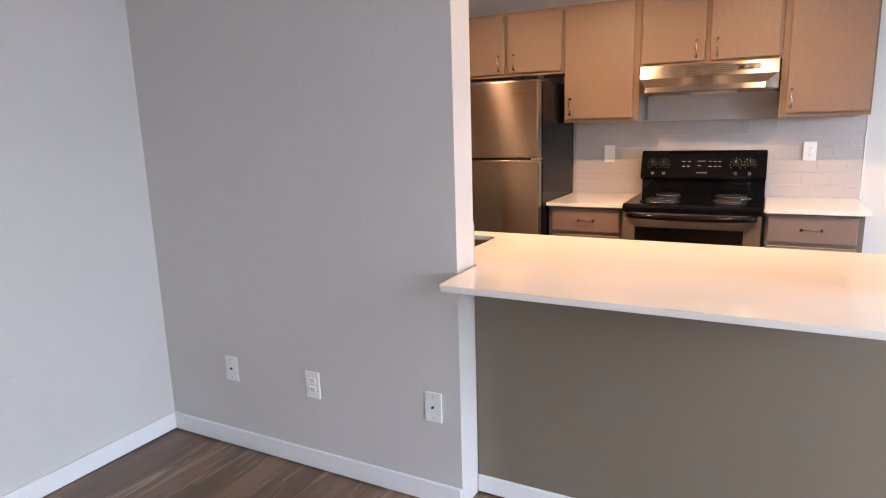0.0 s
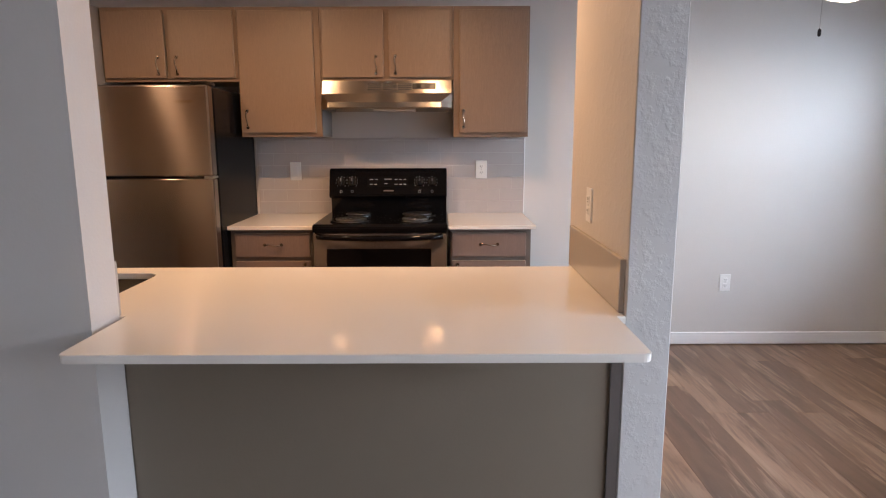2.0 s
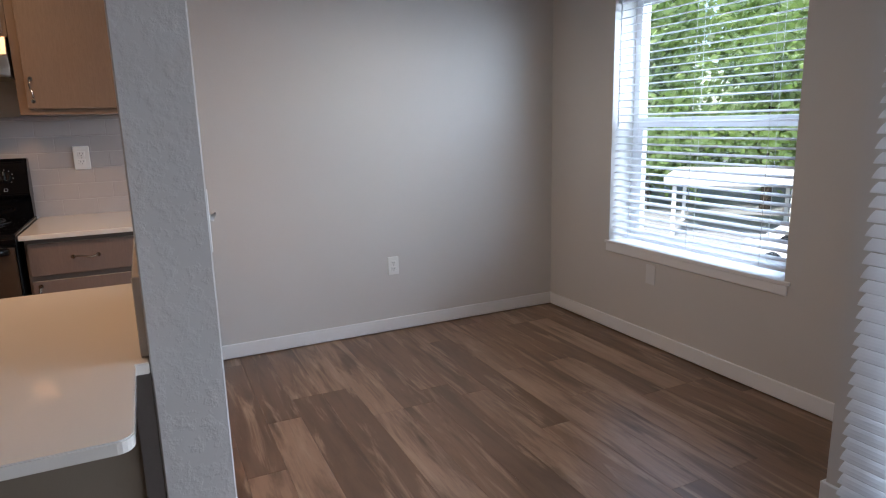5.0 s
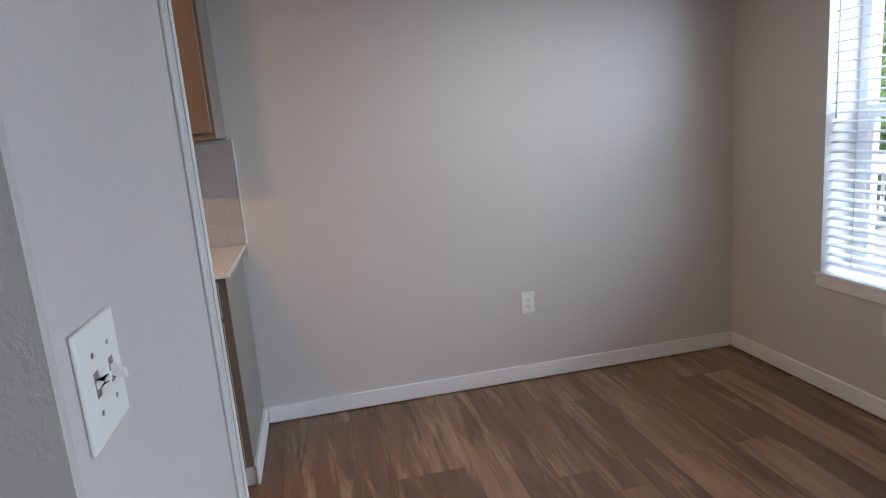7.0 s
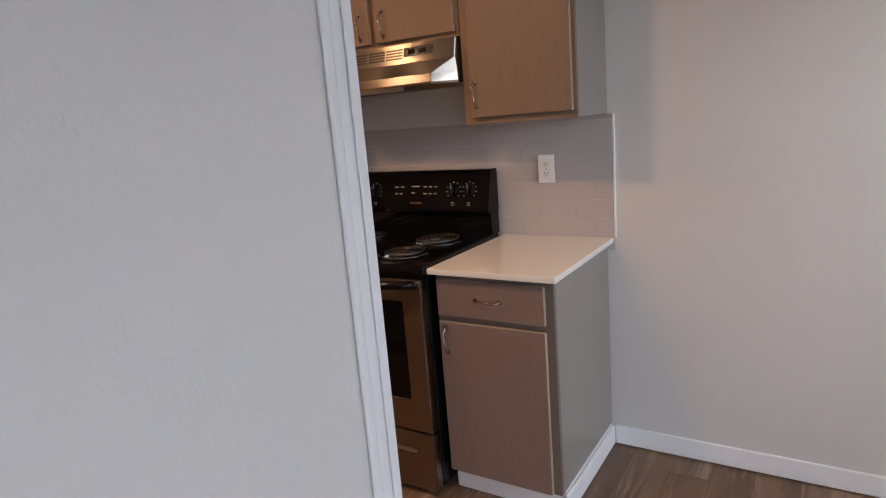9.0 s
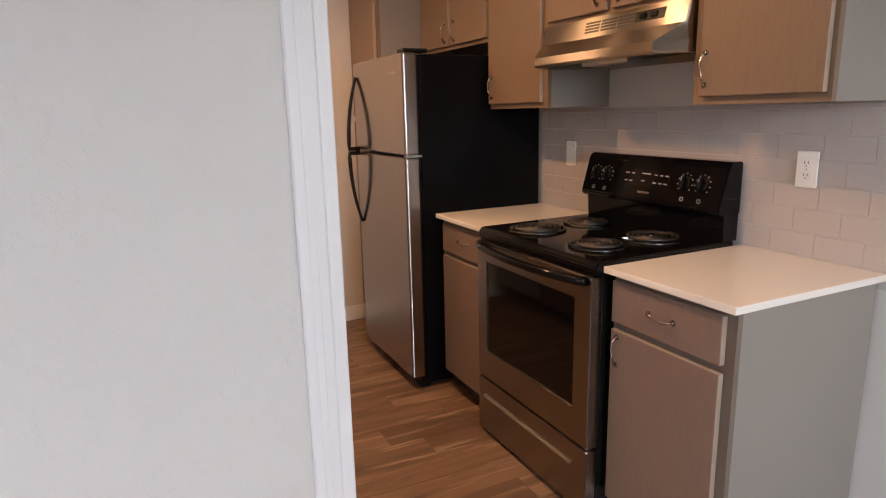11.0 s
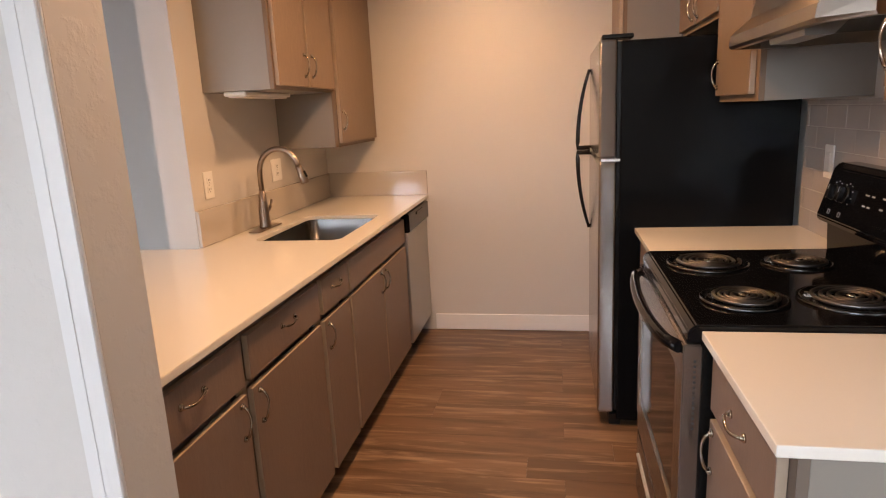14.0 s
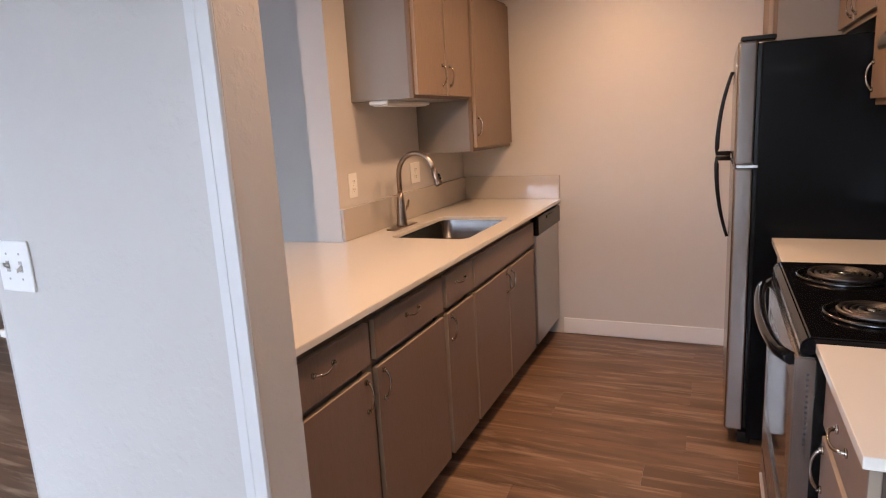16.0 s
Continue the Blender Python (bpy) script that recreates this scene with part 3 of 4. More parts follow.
FX, FY = -1.375, 2.365
tap = thing("kitchen_tap", (FX, FY, CT), "satin nickel gooseneck pull-down tap behind the sink", "tap")
part("base_plate", boxed(FX - 0.120, FX + 0.120, FY - 0.030, FY + 0.030, CT + 0.0005, CT + 0.007, r=0.003, seg=2), M_TAP, tap)
part("body", lathe(bmesh.new(), FX, FY, [(0.029, CT + 0.007), (0.029, CT + 0.014), (0.0265, CT + 0.024), (0.0255, CT + 0.05), (0.0245, CT + 0.09), (0.0185, CT + 0.14), (0.0138, CT + 0.185)]), M_TAP, tap)
arc = [(FX, FY, CT + 0.14), (FX, FY, CT + 0.275)]
for k in range(1, 13):
    a = math.pi * k / 12 * 0.93
    arc.append((FX, FY + 0.100 - 0.100 * math.cos(a), CT + 0.270 + 0.108 * math.sin(a)))
part("spout", tube(bmesh.new(), arc, 0.0132, 12), M_TAP, tap)
e = Vector(arc[-1])
dn = (Vector(arc[-1]) - Vector(arc[-2])).normalized()
hd = part("spray_head", tube(bmesh.new(), [e - dn * 0.005, e + dn * 0.02, e + dn * 0.075, e + dn * 0.085], [0.0142, 0.0165, 0.0205, 0.0185], 14), M_TAP, tap)
part("nozzle", tube(bmesh.new(), [e + dn * 0.030 + Vector((0.0, 0.013, 0.006)), e + dn * 0.060 + Vector((0, 0.016, 0.006))], 0.008, 8), M_BLACKP, hd, "black spray button")
part("lever", tube(bmesh.new(), [(FX, FY, CT + 0.085), (FX - 0.03, FY + 0.01, CT + 0.09), (FX - 0.045, FY + 0.015, CT + 0.10), (FX - 0.055, FY + 0.02, CT + 0.135)], [0.014, 0.012, 0.007, 0.006], 10), M_TAP, tap)

# strip light below the sink cabinet
ucl = thing("under_cabinet_light", (-1.45, 2.50, 1.545), "white strip light under the sink cabinet", "light fixture")
part("housing", boxed(-1.60, -1.135, 2.36, 2.46, 1.526, 1.5445, r=0.004), M_PLATE, ucl)
part("diffuser", boxed(-1.58, -1.155, 2.37, 2.45, 1.520, 1.5255, r=0.002), M_TRIM, ucl)

# ---------------------------------------------------------------- fridge
FX0, FX1, FD0, FD1, FTOP = -2.000, -1.272, 3.918, 3.990, 1.672
fr = thing("fridge", ((FX0 + FX1) / 2, 4.3, 0), "stainless top-freezer fridge with black sides and black bow handles", "fridge")
part("body", boxed(FX0, FX1, FD1 + 0.012, 4.675, 0.03, FTOP - 0.012, r=0.006, seg=2), M_BLACKM, fr, "black textured cabinet")
SPL = 1.192
up = part("freezer_door", boxed(FX0, FX1, FD0, FD1, SPL + 0.006, FTOP - 0.004, r=0.010, seg=3), M_STEEL_V, fr, "brushed stainless freezer door")
lo = part("door", boxed(FX0, FX1, FD0, FD1, 0.065, SPL - 0.006, r=0.010, seg=3), M_STEEL_V, fr, "brushed stainless fridge door")
part("gasket", boxed(FX0 + 0.012, FX1 - 0.012, FD1, FD1 + 0.012, 0.075, FTOP - 0.014), M_BLACKP, fr)
for dr, z0, z1, sgn in ((up, SPL + 0.012, SPL + 0.40, 1), (lo, SPL - 0.405, SPL - 0.012, -1)):
    b = bmesh.new()
    hx = FX0 + 0.055
    n = 14
    pts, rr = [], []
    for i in range(n + 1):
        u = i / n
        far = z1 if sgn > 0 else z0
        near = z0 if sgn > 0 else z1
        pts.append((hx, FD0 - 0.004 - 0.058 * (1 - u ** 2.2), near + (far - near) * u))
        rr.append(0.012 - 0.004 * u)
    tube(b, [(hx, FD0, pts[0][2])] + pts, [0.012] + rr, 8)
    part("handle", b, M_BLACKP, dr, "black bow handle")
part("hinge_cap", boxed(FX1 - 0.09, FX1 - 0.005, FD0 + 0.01, FD1 + 0.06, FTOP - 0.004, FTOP + 0.014, r=0.004), M_BLACKP, fr)
part("hinge", boxed(FX1 - 0.05, FX1 - 0.002, FD0 + 0.012, FD1 + 0.02, SPL - 0.005, SPL + 0.005), M_STEEL_S, fr)
part("badge", boxed(FX1 - 0.17, FX1 - 0.07, FD0 - 0.0015, FD0 - 0.0002, FTOP - 0.095, FTOP - 0.082), M_CHROME, up)
part("grille", boxed(FX0 + 0.02, FX1 - 0.01, FD1 - 0.02, FD1 + 0.03, 0.004, 0.058, r=0.003), M_BLACKP, fr)
for fx in (FX0 + 0.08, FX1 - 0.08):
    part("foot", tube(bmesh.new(), [(fx, 4.06, 0.0), (fx, 4.06, 0.035)], 0.018, 10), M_BLACKP, fr)

# ---------------------------------------------------------------- range
RX0, RX1, RF = -0.786, -0.034, 4.040
rg = thing("range", ((RX0 + RX1) / 2, 4.35, 0), "black and stainless electric coil range", "cooker")
part("body", boxed(RX0 + 0.004, RX1 - 0.004, RF + 0.03, 4.66, 0.03, 0.885, r=0.002), M_BLACKP, rg, "black side panels")
b = bmesh.new()
prism(b, [(RF - 0.004, 0.880), (RF - 0.004, 0.906), (RF + 0.012, 0.922), (4.655, 0.926), (4.655, 0.880)], "x", RX0, RX1)
bmesh.ops.bevel(b, geom=b.edges[:], offset=0.004, segments=2, affect="EDGES")
part("cooktop", b, M_BLACK, rg, "glossy black enamel cooktop")
CXM = (RX0 + RX1) / 2
for bx, by, br in ((CXM - 0.185, 4.200, 0.096), (CXM + 0.185, 4.205, 0.082), (CXM - 0.180, 4.455, 0.078), (CXM + 0.185, 4.450, 0.098)):
    burner = part("burner", lathe(bmesh.new(), bx, by, [(br + 0.022, 0.9255), (br + 0.022, 0.930), (br + 0.012, 0.9315), (br + 0.004, 0.921), (0.02, 0.917)], 32, False), M_PAN, rg, "dark drip pan")
    pts = []
    turns = 4.3
    for k in range(int(turns * 26) + 1):
        a = 2 * math.pi * k / 26
        r = 0.018 + (br - 0.020) * k / (turns * 26)
        pts.append((bx + r * math.cos(a), by + r * math.sin(a), 0.9345))
    part("coil", tube(bmesh.new(), pts, 0.0052, 6), M_COIL, burner, "spiral heating coil")
    part("cap", lathe(bmesh.new(), bx, by, [(0.014, 0.933), (0.014, 0.939), (0.006, 0.941)], 12), M_CHROME, burner)
    for k in range(3):
        a = 2 * math.pi * k / 3 + 0.5
        b = boxed(-0.004, 0.004, 0.015, br + 0.004, 0.924, 0.9295)
        bmesh.ops.transform(b, matrix=Matrix.Translation((bx, by, 0)) @ Matrix.Rotation(a, 4, "Z"), verts=b.verts)
        part("support", b, M_CHROME, burner)
# back panel: leaning console over a recessed riser
b = bmesh.new()
prism(b, [(4.605, 0.925), (4.600, 1.02), (4.672, 1.02), (4.672, 0.925)], "x", RX0 + 0.012, RX1 - 0.004)
part("riser", b, M_BLACK, rg)
b = bmesh.new()
prism(b, [(4.572, 1.025), (4.568, 1.040), (4.609, 1.188), (4.625, 1.205), (4.678, 1.205), (4.678, 1.020), (4.60, 1.016)], "x", RX0 + 0.004, RX1 - 0.002)
bmesh.ops.bevel(b, geom=b.edges[:], offset=0.004, segments=2, affect="EDGES")
con = part("console", b, M_BLACK, rg, "glossy black control console")
tilt = Matrix.Rotation(-math.atan2(0.038, 0.136), 4, "X")


def on_console(bm_, x, z, y=0.0):
    yy = 4.568 + (z - 1.040) * 0.038 / 0.136
    bmesh.ops.transform(bm_, matrix=Matrix.Translation((x, yy - y, z)) @ tilt, verts=bm_.verts)
    return bm_


for kx in (RX0 + 0.080, RX0 + 0.150, RX1 - 0.175, RX1 - 0.095):
    b = bmesh.new()
    tube(b, [(0, 0, 0), (0, -0.008, 0), (0, -0.010, 0)], [0.026, 0.026, 0.023], 20)
    box(b, -0.0065, 0.0065, -0.026, -0.009, -0.022, 0.022, r=0.003)
    kn = part("knob", on_console(b, kx, 1.120), M_BLACKP, con, "black control knob")
    part("pointer", on_console(boxed(-0.001, 0.001, -0.0268, -0.0262, 0.004, 0.021), kx, 1.120), M_PRINT, kn)
    for k in range(-4, 5):
        a = radians(90 + k * 33)
        part("mark", on_console(boxed(-0.0022, 0.0022, -0.0016, -0.0006, -0.0016, 0.0016), kx + 0.034 * math.cos(a), 1.120 + 0.034 * math.sin(a)), M_PRINT, con)
    b = bmesh.new()
    for s in ((-0.007, -0.0055, -0.007, 0.007), (0.0055, 0.007, -0.007, 0.007), (-0.0055, 0.0055, -0.007, -0.0055), (-0.0055, 0.0055, 0.0055, 0.007)):
        box(b, s[0], s[1], -0.0016, -0.0006, s[2], s[3])
    part("symbol", on_console(b, kx, 1.062), M_PRINT, con)
part("display", on_console(boxed(-0.13, 0.13, -0.0014, -0.0004, -0.034, 0.036), CXM, 1.120), M_OGLASS, con)
for i, (dx, dz, w) in enumerate(((-0.105, 0.016, 0.022), (-0.072, 0.016, 0.016), (0.052, 0.016, 0.016), (0.080, 0.016, 0.016), (0.108, 0.016, 0.016),
                                 (-0.105, -0.014, 0.016), (-0.078, -0.014, 0.016), (-0.012, -0.010, 0.018), (0.052, -0.014, 0.018), (0.082, -0.014, 0.016), (0.108, -0.014, 0.018), (0.0, 0.018, 0.045))):
    part("print_bar", on_console(boxed(-w / 2, w / 2, -0.0022, -0.0015, -0.0022, 0.0022), CXM + dx, 1.120 + dz), M_PRINT, con)
part("badge", on_console(boxed(-0.032, 0.032, -0.0022, -0.0006, -0.004, 0.004), CXM + 0.005, 1.066), M_CHROME, con)
# oven door, handle, drawer
dz0, dz1 = 0.272, 0.872
b = ring(bmesh.new(), "y", (RX0 + 0.006, RX1 - 0.006, dz0, dz1), (RX0 + 0.078, RX1 - 0.092, 0.398, 0.788), RF - 0.012, RF + 0.03)
bmesh.ops.bevel(b, geom=b.edges[:], offset=0.003, segments=2, affect="EDGES")
od = part("oven_door", b, M_STEEL, rg, "brushed stainless oven door")
part("glass", boxed(RX0 + 0.078, RX1 - 0.092, RF - 0.006, RF + 0.02, 0.398, 0.788), M_OGLASS, od, "dark oven window")
b = bmesh.new()
n = 14
pts = [(RX0 + 0.03 + (RX1 - RX0 - 0.06) * i / n, RF - 0.016 - 0.042 * math.sin(math.pi * i / n) ** 0.45, 0.858 - 0.006 * math.sin(math.pi * i / n)) for i in range(n + 1)]
tube(b, pts, 0.0155, 10)
part("handle", b, M_BLACK, od, "curved black bar handle")
for k in range(14):
    part("slot", boxed(RX1 - 0.0062, RX1 - 0.0055, RF + 0.012, RF + 0.018, 0.660 + 0.013 * k, 0.666 + 0.013 * k), M_SLOT, od)
part("vent", boxed(RX0 + 0.02, RX1 - 0.02, RF - 0.004, RF + 0.02, 0.873, 0.879), M_BLACKP, rg)
b = ring(bmesh.new(), "y", (RX0 + 0.006, RX1 - 0.006, 0.024, 0.264), (RX0 + 0.055, RX1 - 0.085, 0.180, 0.196), RF - 0.012, RF + 0.03)
bmesh.ops.bevel(b, geom=b.edges[:], offset=0.003, segments=2, affect="EDGES")
sd = part("drawer", b, M_STEEL, rg, "brushed stainless storage drawer")
b = bmesh.new()
prism(b, [(RF + 0.016, 0.1955), (RF + 0.006, 0.1955), (RF - 0.019, 0.188), (RF - 0.019, 0.1805), (RF + 0.016, 0.1805)], "x", RX0 + 0.0555, RX1 - 0.0855)
part("finger_slot", b, M_STEEL_S, sd)
for fx in (RX0 + 0.06, RX1 - 0.06):
    for fy in (RF + 0.08, 4.6):
        part("foot", tube(bmesh.new(), [(fx, fy, 0), (fx, fy, 0.032)], 0.016, 8), M_BLACKP, rg)

# ---------------------------------------------------------------- range hood
HX0, HX1 = -0.764, -0.004
hood = thing("range_hood", ((HX0 + HX1) / 2, 4.45, 1.56), "stainless under-cabinet range hood with louvre vents", "range hood")
b = bmesh.new()


def hood_plan(inset_l, inset_r, front, shoulder, z):
    """One level of the hood's outline: full width at the wall, its front corners cut back."""
    pts = [(HX0, 4.695), (HX0, shoulder), (HX0 + inset_l, front), (HX1 - inset_r, front), (HX1, shoulder), (HX1, 4.695)]
    return [b.verts.new((x, y, z)) for x, y in pts]


levels = [hood_plan(0.050, 0.070, 4.268, 4.350, 1.560), hood_plan(0.046, 0.066, 4.262, 4.345, 1.568), hood_plan(0.046, 0.066, 4.266, 4.345, 1.598),
          hood_plan(0.004, 0.004, 4.330, 4.336, 1.650), hood_plan(0.003, 0.003, 4.350, 4.354, 1.724)]
b.faces.new(levels[-1])
for low_, high_ in zip(levels, levels[1:]):
    for i in range(6):
        b.faces.new((low_[i], low_[(i + 1) % 6], high_[(i + 1) % 6], high_[i]))
rim_ = [b.verts.new((x, y, 1.560)) for x, y in ((HX0 + 0.02, 4.685), (HX0 + 0.02, 4.360), (HX0 + 0.065, 4.290), (HX1 - 0.085, 4.290), (HX1 - 0.02, 4.360), (HX1 - 0.02, 4.685))]
deep = [b.verts.new((v.co.x, v.co.y, 1.596)) for v in rim_]
for i in range(6):
    j = (i + 1) % 6
    b.faces.new((levels[0][i], levels[0][j], rim_[j], rim_[i]))
    b.faces.new((rim_[i], rim_[j], deep[j], deep[i]))
b.faces.new(deep)
part("shell", b, M_HOOD, hood, "brushed stainless shell")
part("filter", boxed(HX0 + 0.09, HX1 - 0.11, 4.32, 4.66, 1.586, 1.5955), M_BLACKM, hood, "dark grease filter")
lean = Matrix.Translation((0, 4.344, 1.690)) @ Matrix.Rotation(-math.atan2(0.018, 0.074), 4, "X")
for k in range(3):
    for j in range(4):
        b = boxed(-0.040, 0.040, -0.004, 0.002, -0.0035, 0.0035)
        bmesh.ops.transform(b, matrix=lean @ Matrix.Translation((-0.455 + 0.088 * k, 0, 0.013 - 0.011 * j)), verts=b.verts)
        part("louvre", b, M_SLOT, hood)
b = boxed(-0.068, 0.068, -0.004, 0.002, -0.018, 0.018, r=0.001)
bmesh.ops.transform(b, matrix=lean @ Matrix.Translation((-0.168, 0, 0.0)), verts=b.verts)
sw = part("switch_panel", b, M_BLACKP, hood, "black switch panel")
for dx in (-0.03, 0.02):
    b = boxed(-0.013, 0.013, -0.009, -0.004, -0.008, 0.008, r=0.001)
    bmesh.ops.transform(b, matrix=lean @ Matrix.Translation((-0.168 + dx, 0, 0.0)), verts=b.verts)
    part("rocker", b, M_BLACK, sw)
b = bmesh.new()
prism(b, [(4.40, 1.590), (4.29, 1.590), (4.30, 1.548), (4.36, 1.548)], "x", -0.46, -0.22)
part("lamp_cover", b, M_STEEL_S, hood, "grey lamp lens")

# ---------------------------------------------------------------- outlets and switches


def plate(name, label, place, turn, kind, w=0.072, h=0.116, mat=None):
    """A wall plate, built facing -y at the origin, then turned about z. kind: duplex, jack, rocker, toggle2 or blank."""
    m = Matrix.Translation(place) @ Matrix.Rotation(radians(turn), 4, "Z")

    def put(b):
        bmesh.ops.transform(b, matrix=m, verts=b.verts)
        return b
    ob = thing(name, place, label, "outlet" if kind in ("duplex", "jack", "blank") else "light switch", "wall plates")
    p = part("cover", put(boxed(-w / 2, w / 2, -0.006, 0.0, -h / 2, h / 2, r=0.0028, seg=2)), mat or M_PLATE, ob)
    if kind == "duplex":
        for dz in (-0.0195, 0.0195):
            s = part("socket", put(boxed(-0.0165, 0.0165, -0.0085, -0.0055, dz - 0.0135, dz + 0.0135, r=0.002)), M_PLATE, p)
            for dx in (-0.006, 0.006):
                part("slot", put(boxed(dx - 0.0012, dx + 0.0012, -0.0092, -0.0084, dz - 0.002, dz + 0.006)), M_SLOT, p)
            part("slot", put(tube(bmesh.new(), [(0, -0.0084, dz - 0.008), (0, -0.0092, dz - 0.008)], 0.0022, 8)), M_SLOT, p)
        part("screw", put(tube(bmesh.new(), [(0, -0.0055, 0), (0, -0.0068, 0)], 0.003, 8)), M_STEEL_S, p)
    elif kind == "jack":
        part("jack", put(tube(bmesh.new(), [(0, -0.0055, 0), (0, -0.012, 0)], 0.0048, 10)), M_SLOT, p)
        for dz in (-0.042, 0.042):
            part("screw", put(tube(bmesh.new(), [(0, -0.0055, dz), (0, -0.0068, dz)], 0.003, 8)), M_STEEL_S, p)
    elif kind == "rocker":
        part("rocker", put(boxed(-0.0165, 0.0165, -0.0088, -0.0055, -0.033, 0.033, r=0.0015)), M_PLATE, p)
    elif kind == "toggle2":
        for dx, up_ in ((-0.023, 1), (0.023, -1)):
            part("slot", put(boxed(dx - 0.006, dx + 0.006, -0.0068, -0.0055, -0.013, 0.013)), M_STEEL_S, p)
            part("toggle", put(prism(bmesh.new(), [(-0.0060, -0.006), (-0.020, 0.004 * up_ + 0.008 * up_), (-0.019, 0.003 * up_), (-0.0060, 0.006)], "x", dx - 0.0042, dx + 0.0042)), M_PLATE, p)
            for dz in (-0.030, 0.030):
                part("screw", put(tube(bmesh.new(), [(dx, -0.0055, dz), (dx, -0.0068, dz)], 0.003, 8)), M_STEEL_S, p)
    return ob


plate("wall_outlet", "white duplex outlet on the dining nook wall", (1.832, YB, 0.432), 0, "duplex")
plate("wall_outlet", "white duplex outlet on the grey tiles by the range", (0.189, YB - 0.012, 1.193), 0, "duplex")
plate("wall_switch", "white rocker switch on the grey tiles by the fridge", (-1.015, YB - 0.012, 1.185), 0, "rocker")
plate("wall_outlet", "white outlet above the sink upstand", (-1.070, Y2, 1.160), 180, "duplex")
plate("wall_outlet", "wide white outlet plate behind the tap", (-1.745, Y2, 1.160), 180, "duplex", 0.116)
plate("cable_outlet", "white cable jack plate low on the living room wall", (-2.076, Y1, 0.378), 0, "jack")
plate("wall_outlet", "white duplex outlet low on the living room wall", (-1.620, Y1, 0.380), 0, "duplex")
plate("cable_outlet", "white cable jack plate beside the breakfast bar", (-1.056, Y1, 0.392), 0, "jack")
plate("wall_outlet", "painted-over blank plate low on the side wall", (XL, 1.44, 0.47), 90, "blank", mat=M_WALL)
plate("cable_outlet", "painted-over plate below the dining window", (XR, 3.71, 0.425), -90, "blank", mat=M_CASING)
plate("light_switch", "white double toggle switch on the partition", (PX1, 2.364, 1.151), 90, "toggle2", 0.116, 0.122)
plate("wall_outlet", "white outlet on the kitchen side of the partition", (PX0, 2.73, 1.165), -90, "duplex")

# ---------------------------------------------------------------- dining window
win = thing("window_1", (XR, (WY0 + WY1) / 2, WZ0), "white vinyl single-hung window behind blinds", "window", "", "structure")
gx = XR + 0.165
b = ring(bmesh.new(), "x", (WY0, WY1, WZ0, WZ1), (WY0 + 0.05, WY1 - 0.05, WZ0 + 0.05, WZ1 - 0.05), gx, gx + 0.06)
part("window_frame", b, M_VINYL, win)
part("meeting_rail", boxed(gx - 0.008, gx + 0.045, WY0 + 0.05, WY1 - 0.05, 1.262, 1.318, r=0.003), M_VINYL, win)
part("sash_stile", boxed(gx - 0.006, gx + 0.03, WY1 - 0.092, WY1 - 0.05, WZ0 + 0.05, 1.262, r=0.003), M_VINYL, win)
part("sash_stile", boxed(gx - 0.006, gx + 0.03, WY0 + 0.05, WY0 + 0.092, WZ0 + 0.05, 1.262, r=0.003), M_VINYL, win)
for z0, z1 in ((WZ0 + 0.05, 1.262), (1.318, WZ1 - 0.05)):
    g = part("pane", boxed(gx + 0.012, gx + 0.016, WY0 + 0.05, WY1 - 0.05, z0, z1), M_GLASS, win)
    g.visible_shadow = False
part("window_sill", boxed(XR - 0.012, gx, WY0 - 0.03, WY1 + 0.03, WZ0 - 0.018, WZ0, r=0.004, seg=2), M_TRIM, win, "white painted sill board")
part("apron", boxed(XR - 0.008, XR, WY0 - 0.02, WY1 + 0.02, WZ0 - 0.068, WZ0 - 0.018, r=0.003), M_TRIM, win)


def blind(label, face_x, y0, y1, z0, z1, angle, spacing=0.0425, width=0.050, cords=3, wand=None):
    """A horizontal slat blind hung at face_x; angle: degrees by which the room edge of a slat drops."""
    ob = thing("window_blind", (face_x, (y0 + y1) / 2, z1), label, "blind")
    part("head_rail", boxed(face_x - 0.028, face_x + 0.028, y0, y1, z1 - 0.045, z1, r=0.003), M_BLIND, ob)
    part("bottom_rail", boxed(face_x - 0.026, face_x + 0.026, y0 + 0.004, y1 - 0.004, z0, z0 + 0.018, r=0.004, seg=2), M_BLIND, ob)
    n = int((z1 - 0.06 - z0 - 0.02) / spacing)
    prof = []
    for i in range(5):
        u = i / 4 - 0.5
        prof.append((u * width, 0.0035 * (1 - 4 * u * u) + 0.0013))
    prof += [(x, z - 0.0026) for x, z in reversed(prof)]
    slat_me = None
    for k in range(n):
        z = z0 + 0.018 + spacing * (k + 0.75)
        if slat_me is None:
            s = part("slat", prism(bmesh.new(), prof, "y", y0 + 0.004, y1 - 0.004), M_BLIND, ob)
            slat_me = s.data
        else:
            s = new("slat", slat_me)
            s.parent = ob
            s.matrix_parent_inverse = Matrix.Translation(-ob.location)
        jit = 1.6 * math.sin(k * 2.7) + 0.8 * math.sin(k * 1.1)
        s.matrix_basis = pose(face_x, 0, z, 0, angle + jit, 0)
    for c in range(cords):
        cy = y0 + (y1 - y0) * (0.12 + 0.76 * c / (cords - 1))
        for dx in (-width * 0.5 - 0.002, width * 0.5 + 0.002):
            part("cord", tube(bmesh.new(), [(face_x + dx, cy, z0 + 0.01), (face_x + dx, cy, z1 - 0.03)], 0.0012, 5), M_CORD, ob)
    if wand:
        part("wand", tube(bmesh.new(), [(face_x - 0.045, wand, z1 - 0.03), (face_x - 0.047, wand, z1 - 0.75)], 0.0045, 7), M_BLIND, ob)
    return ob


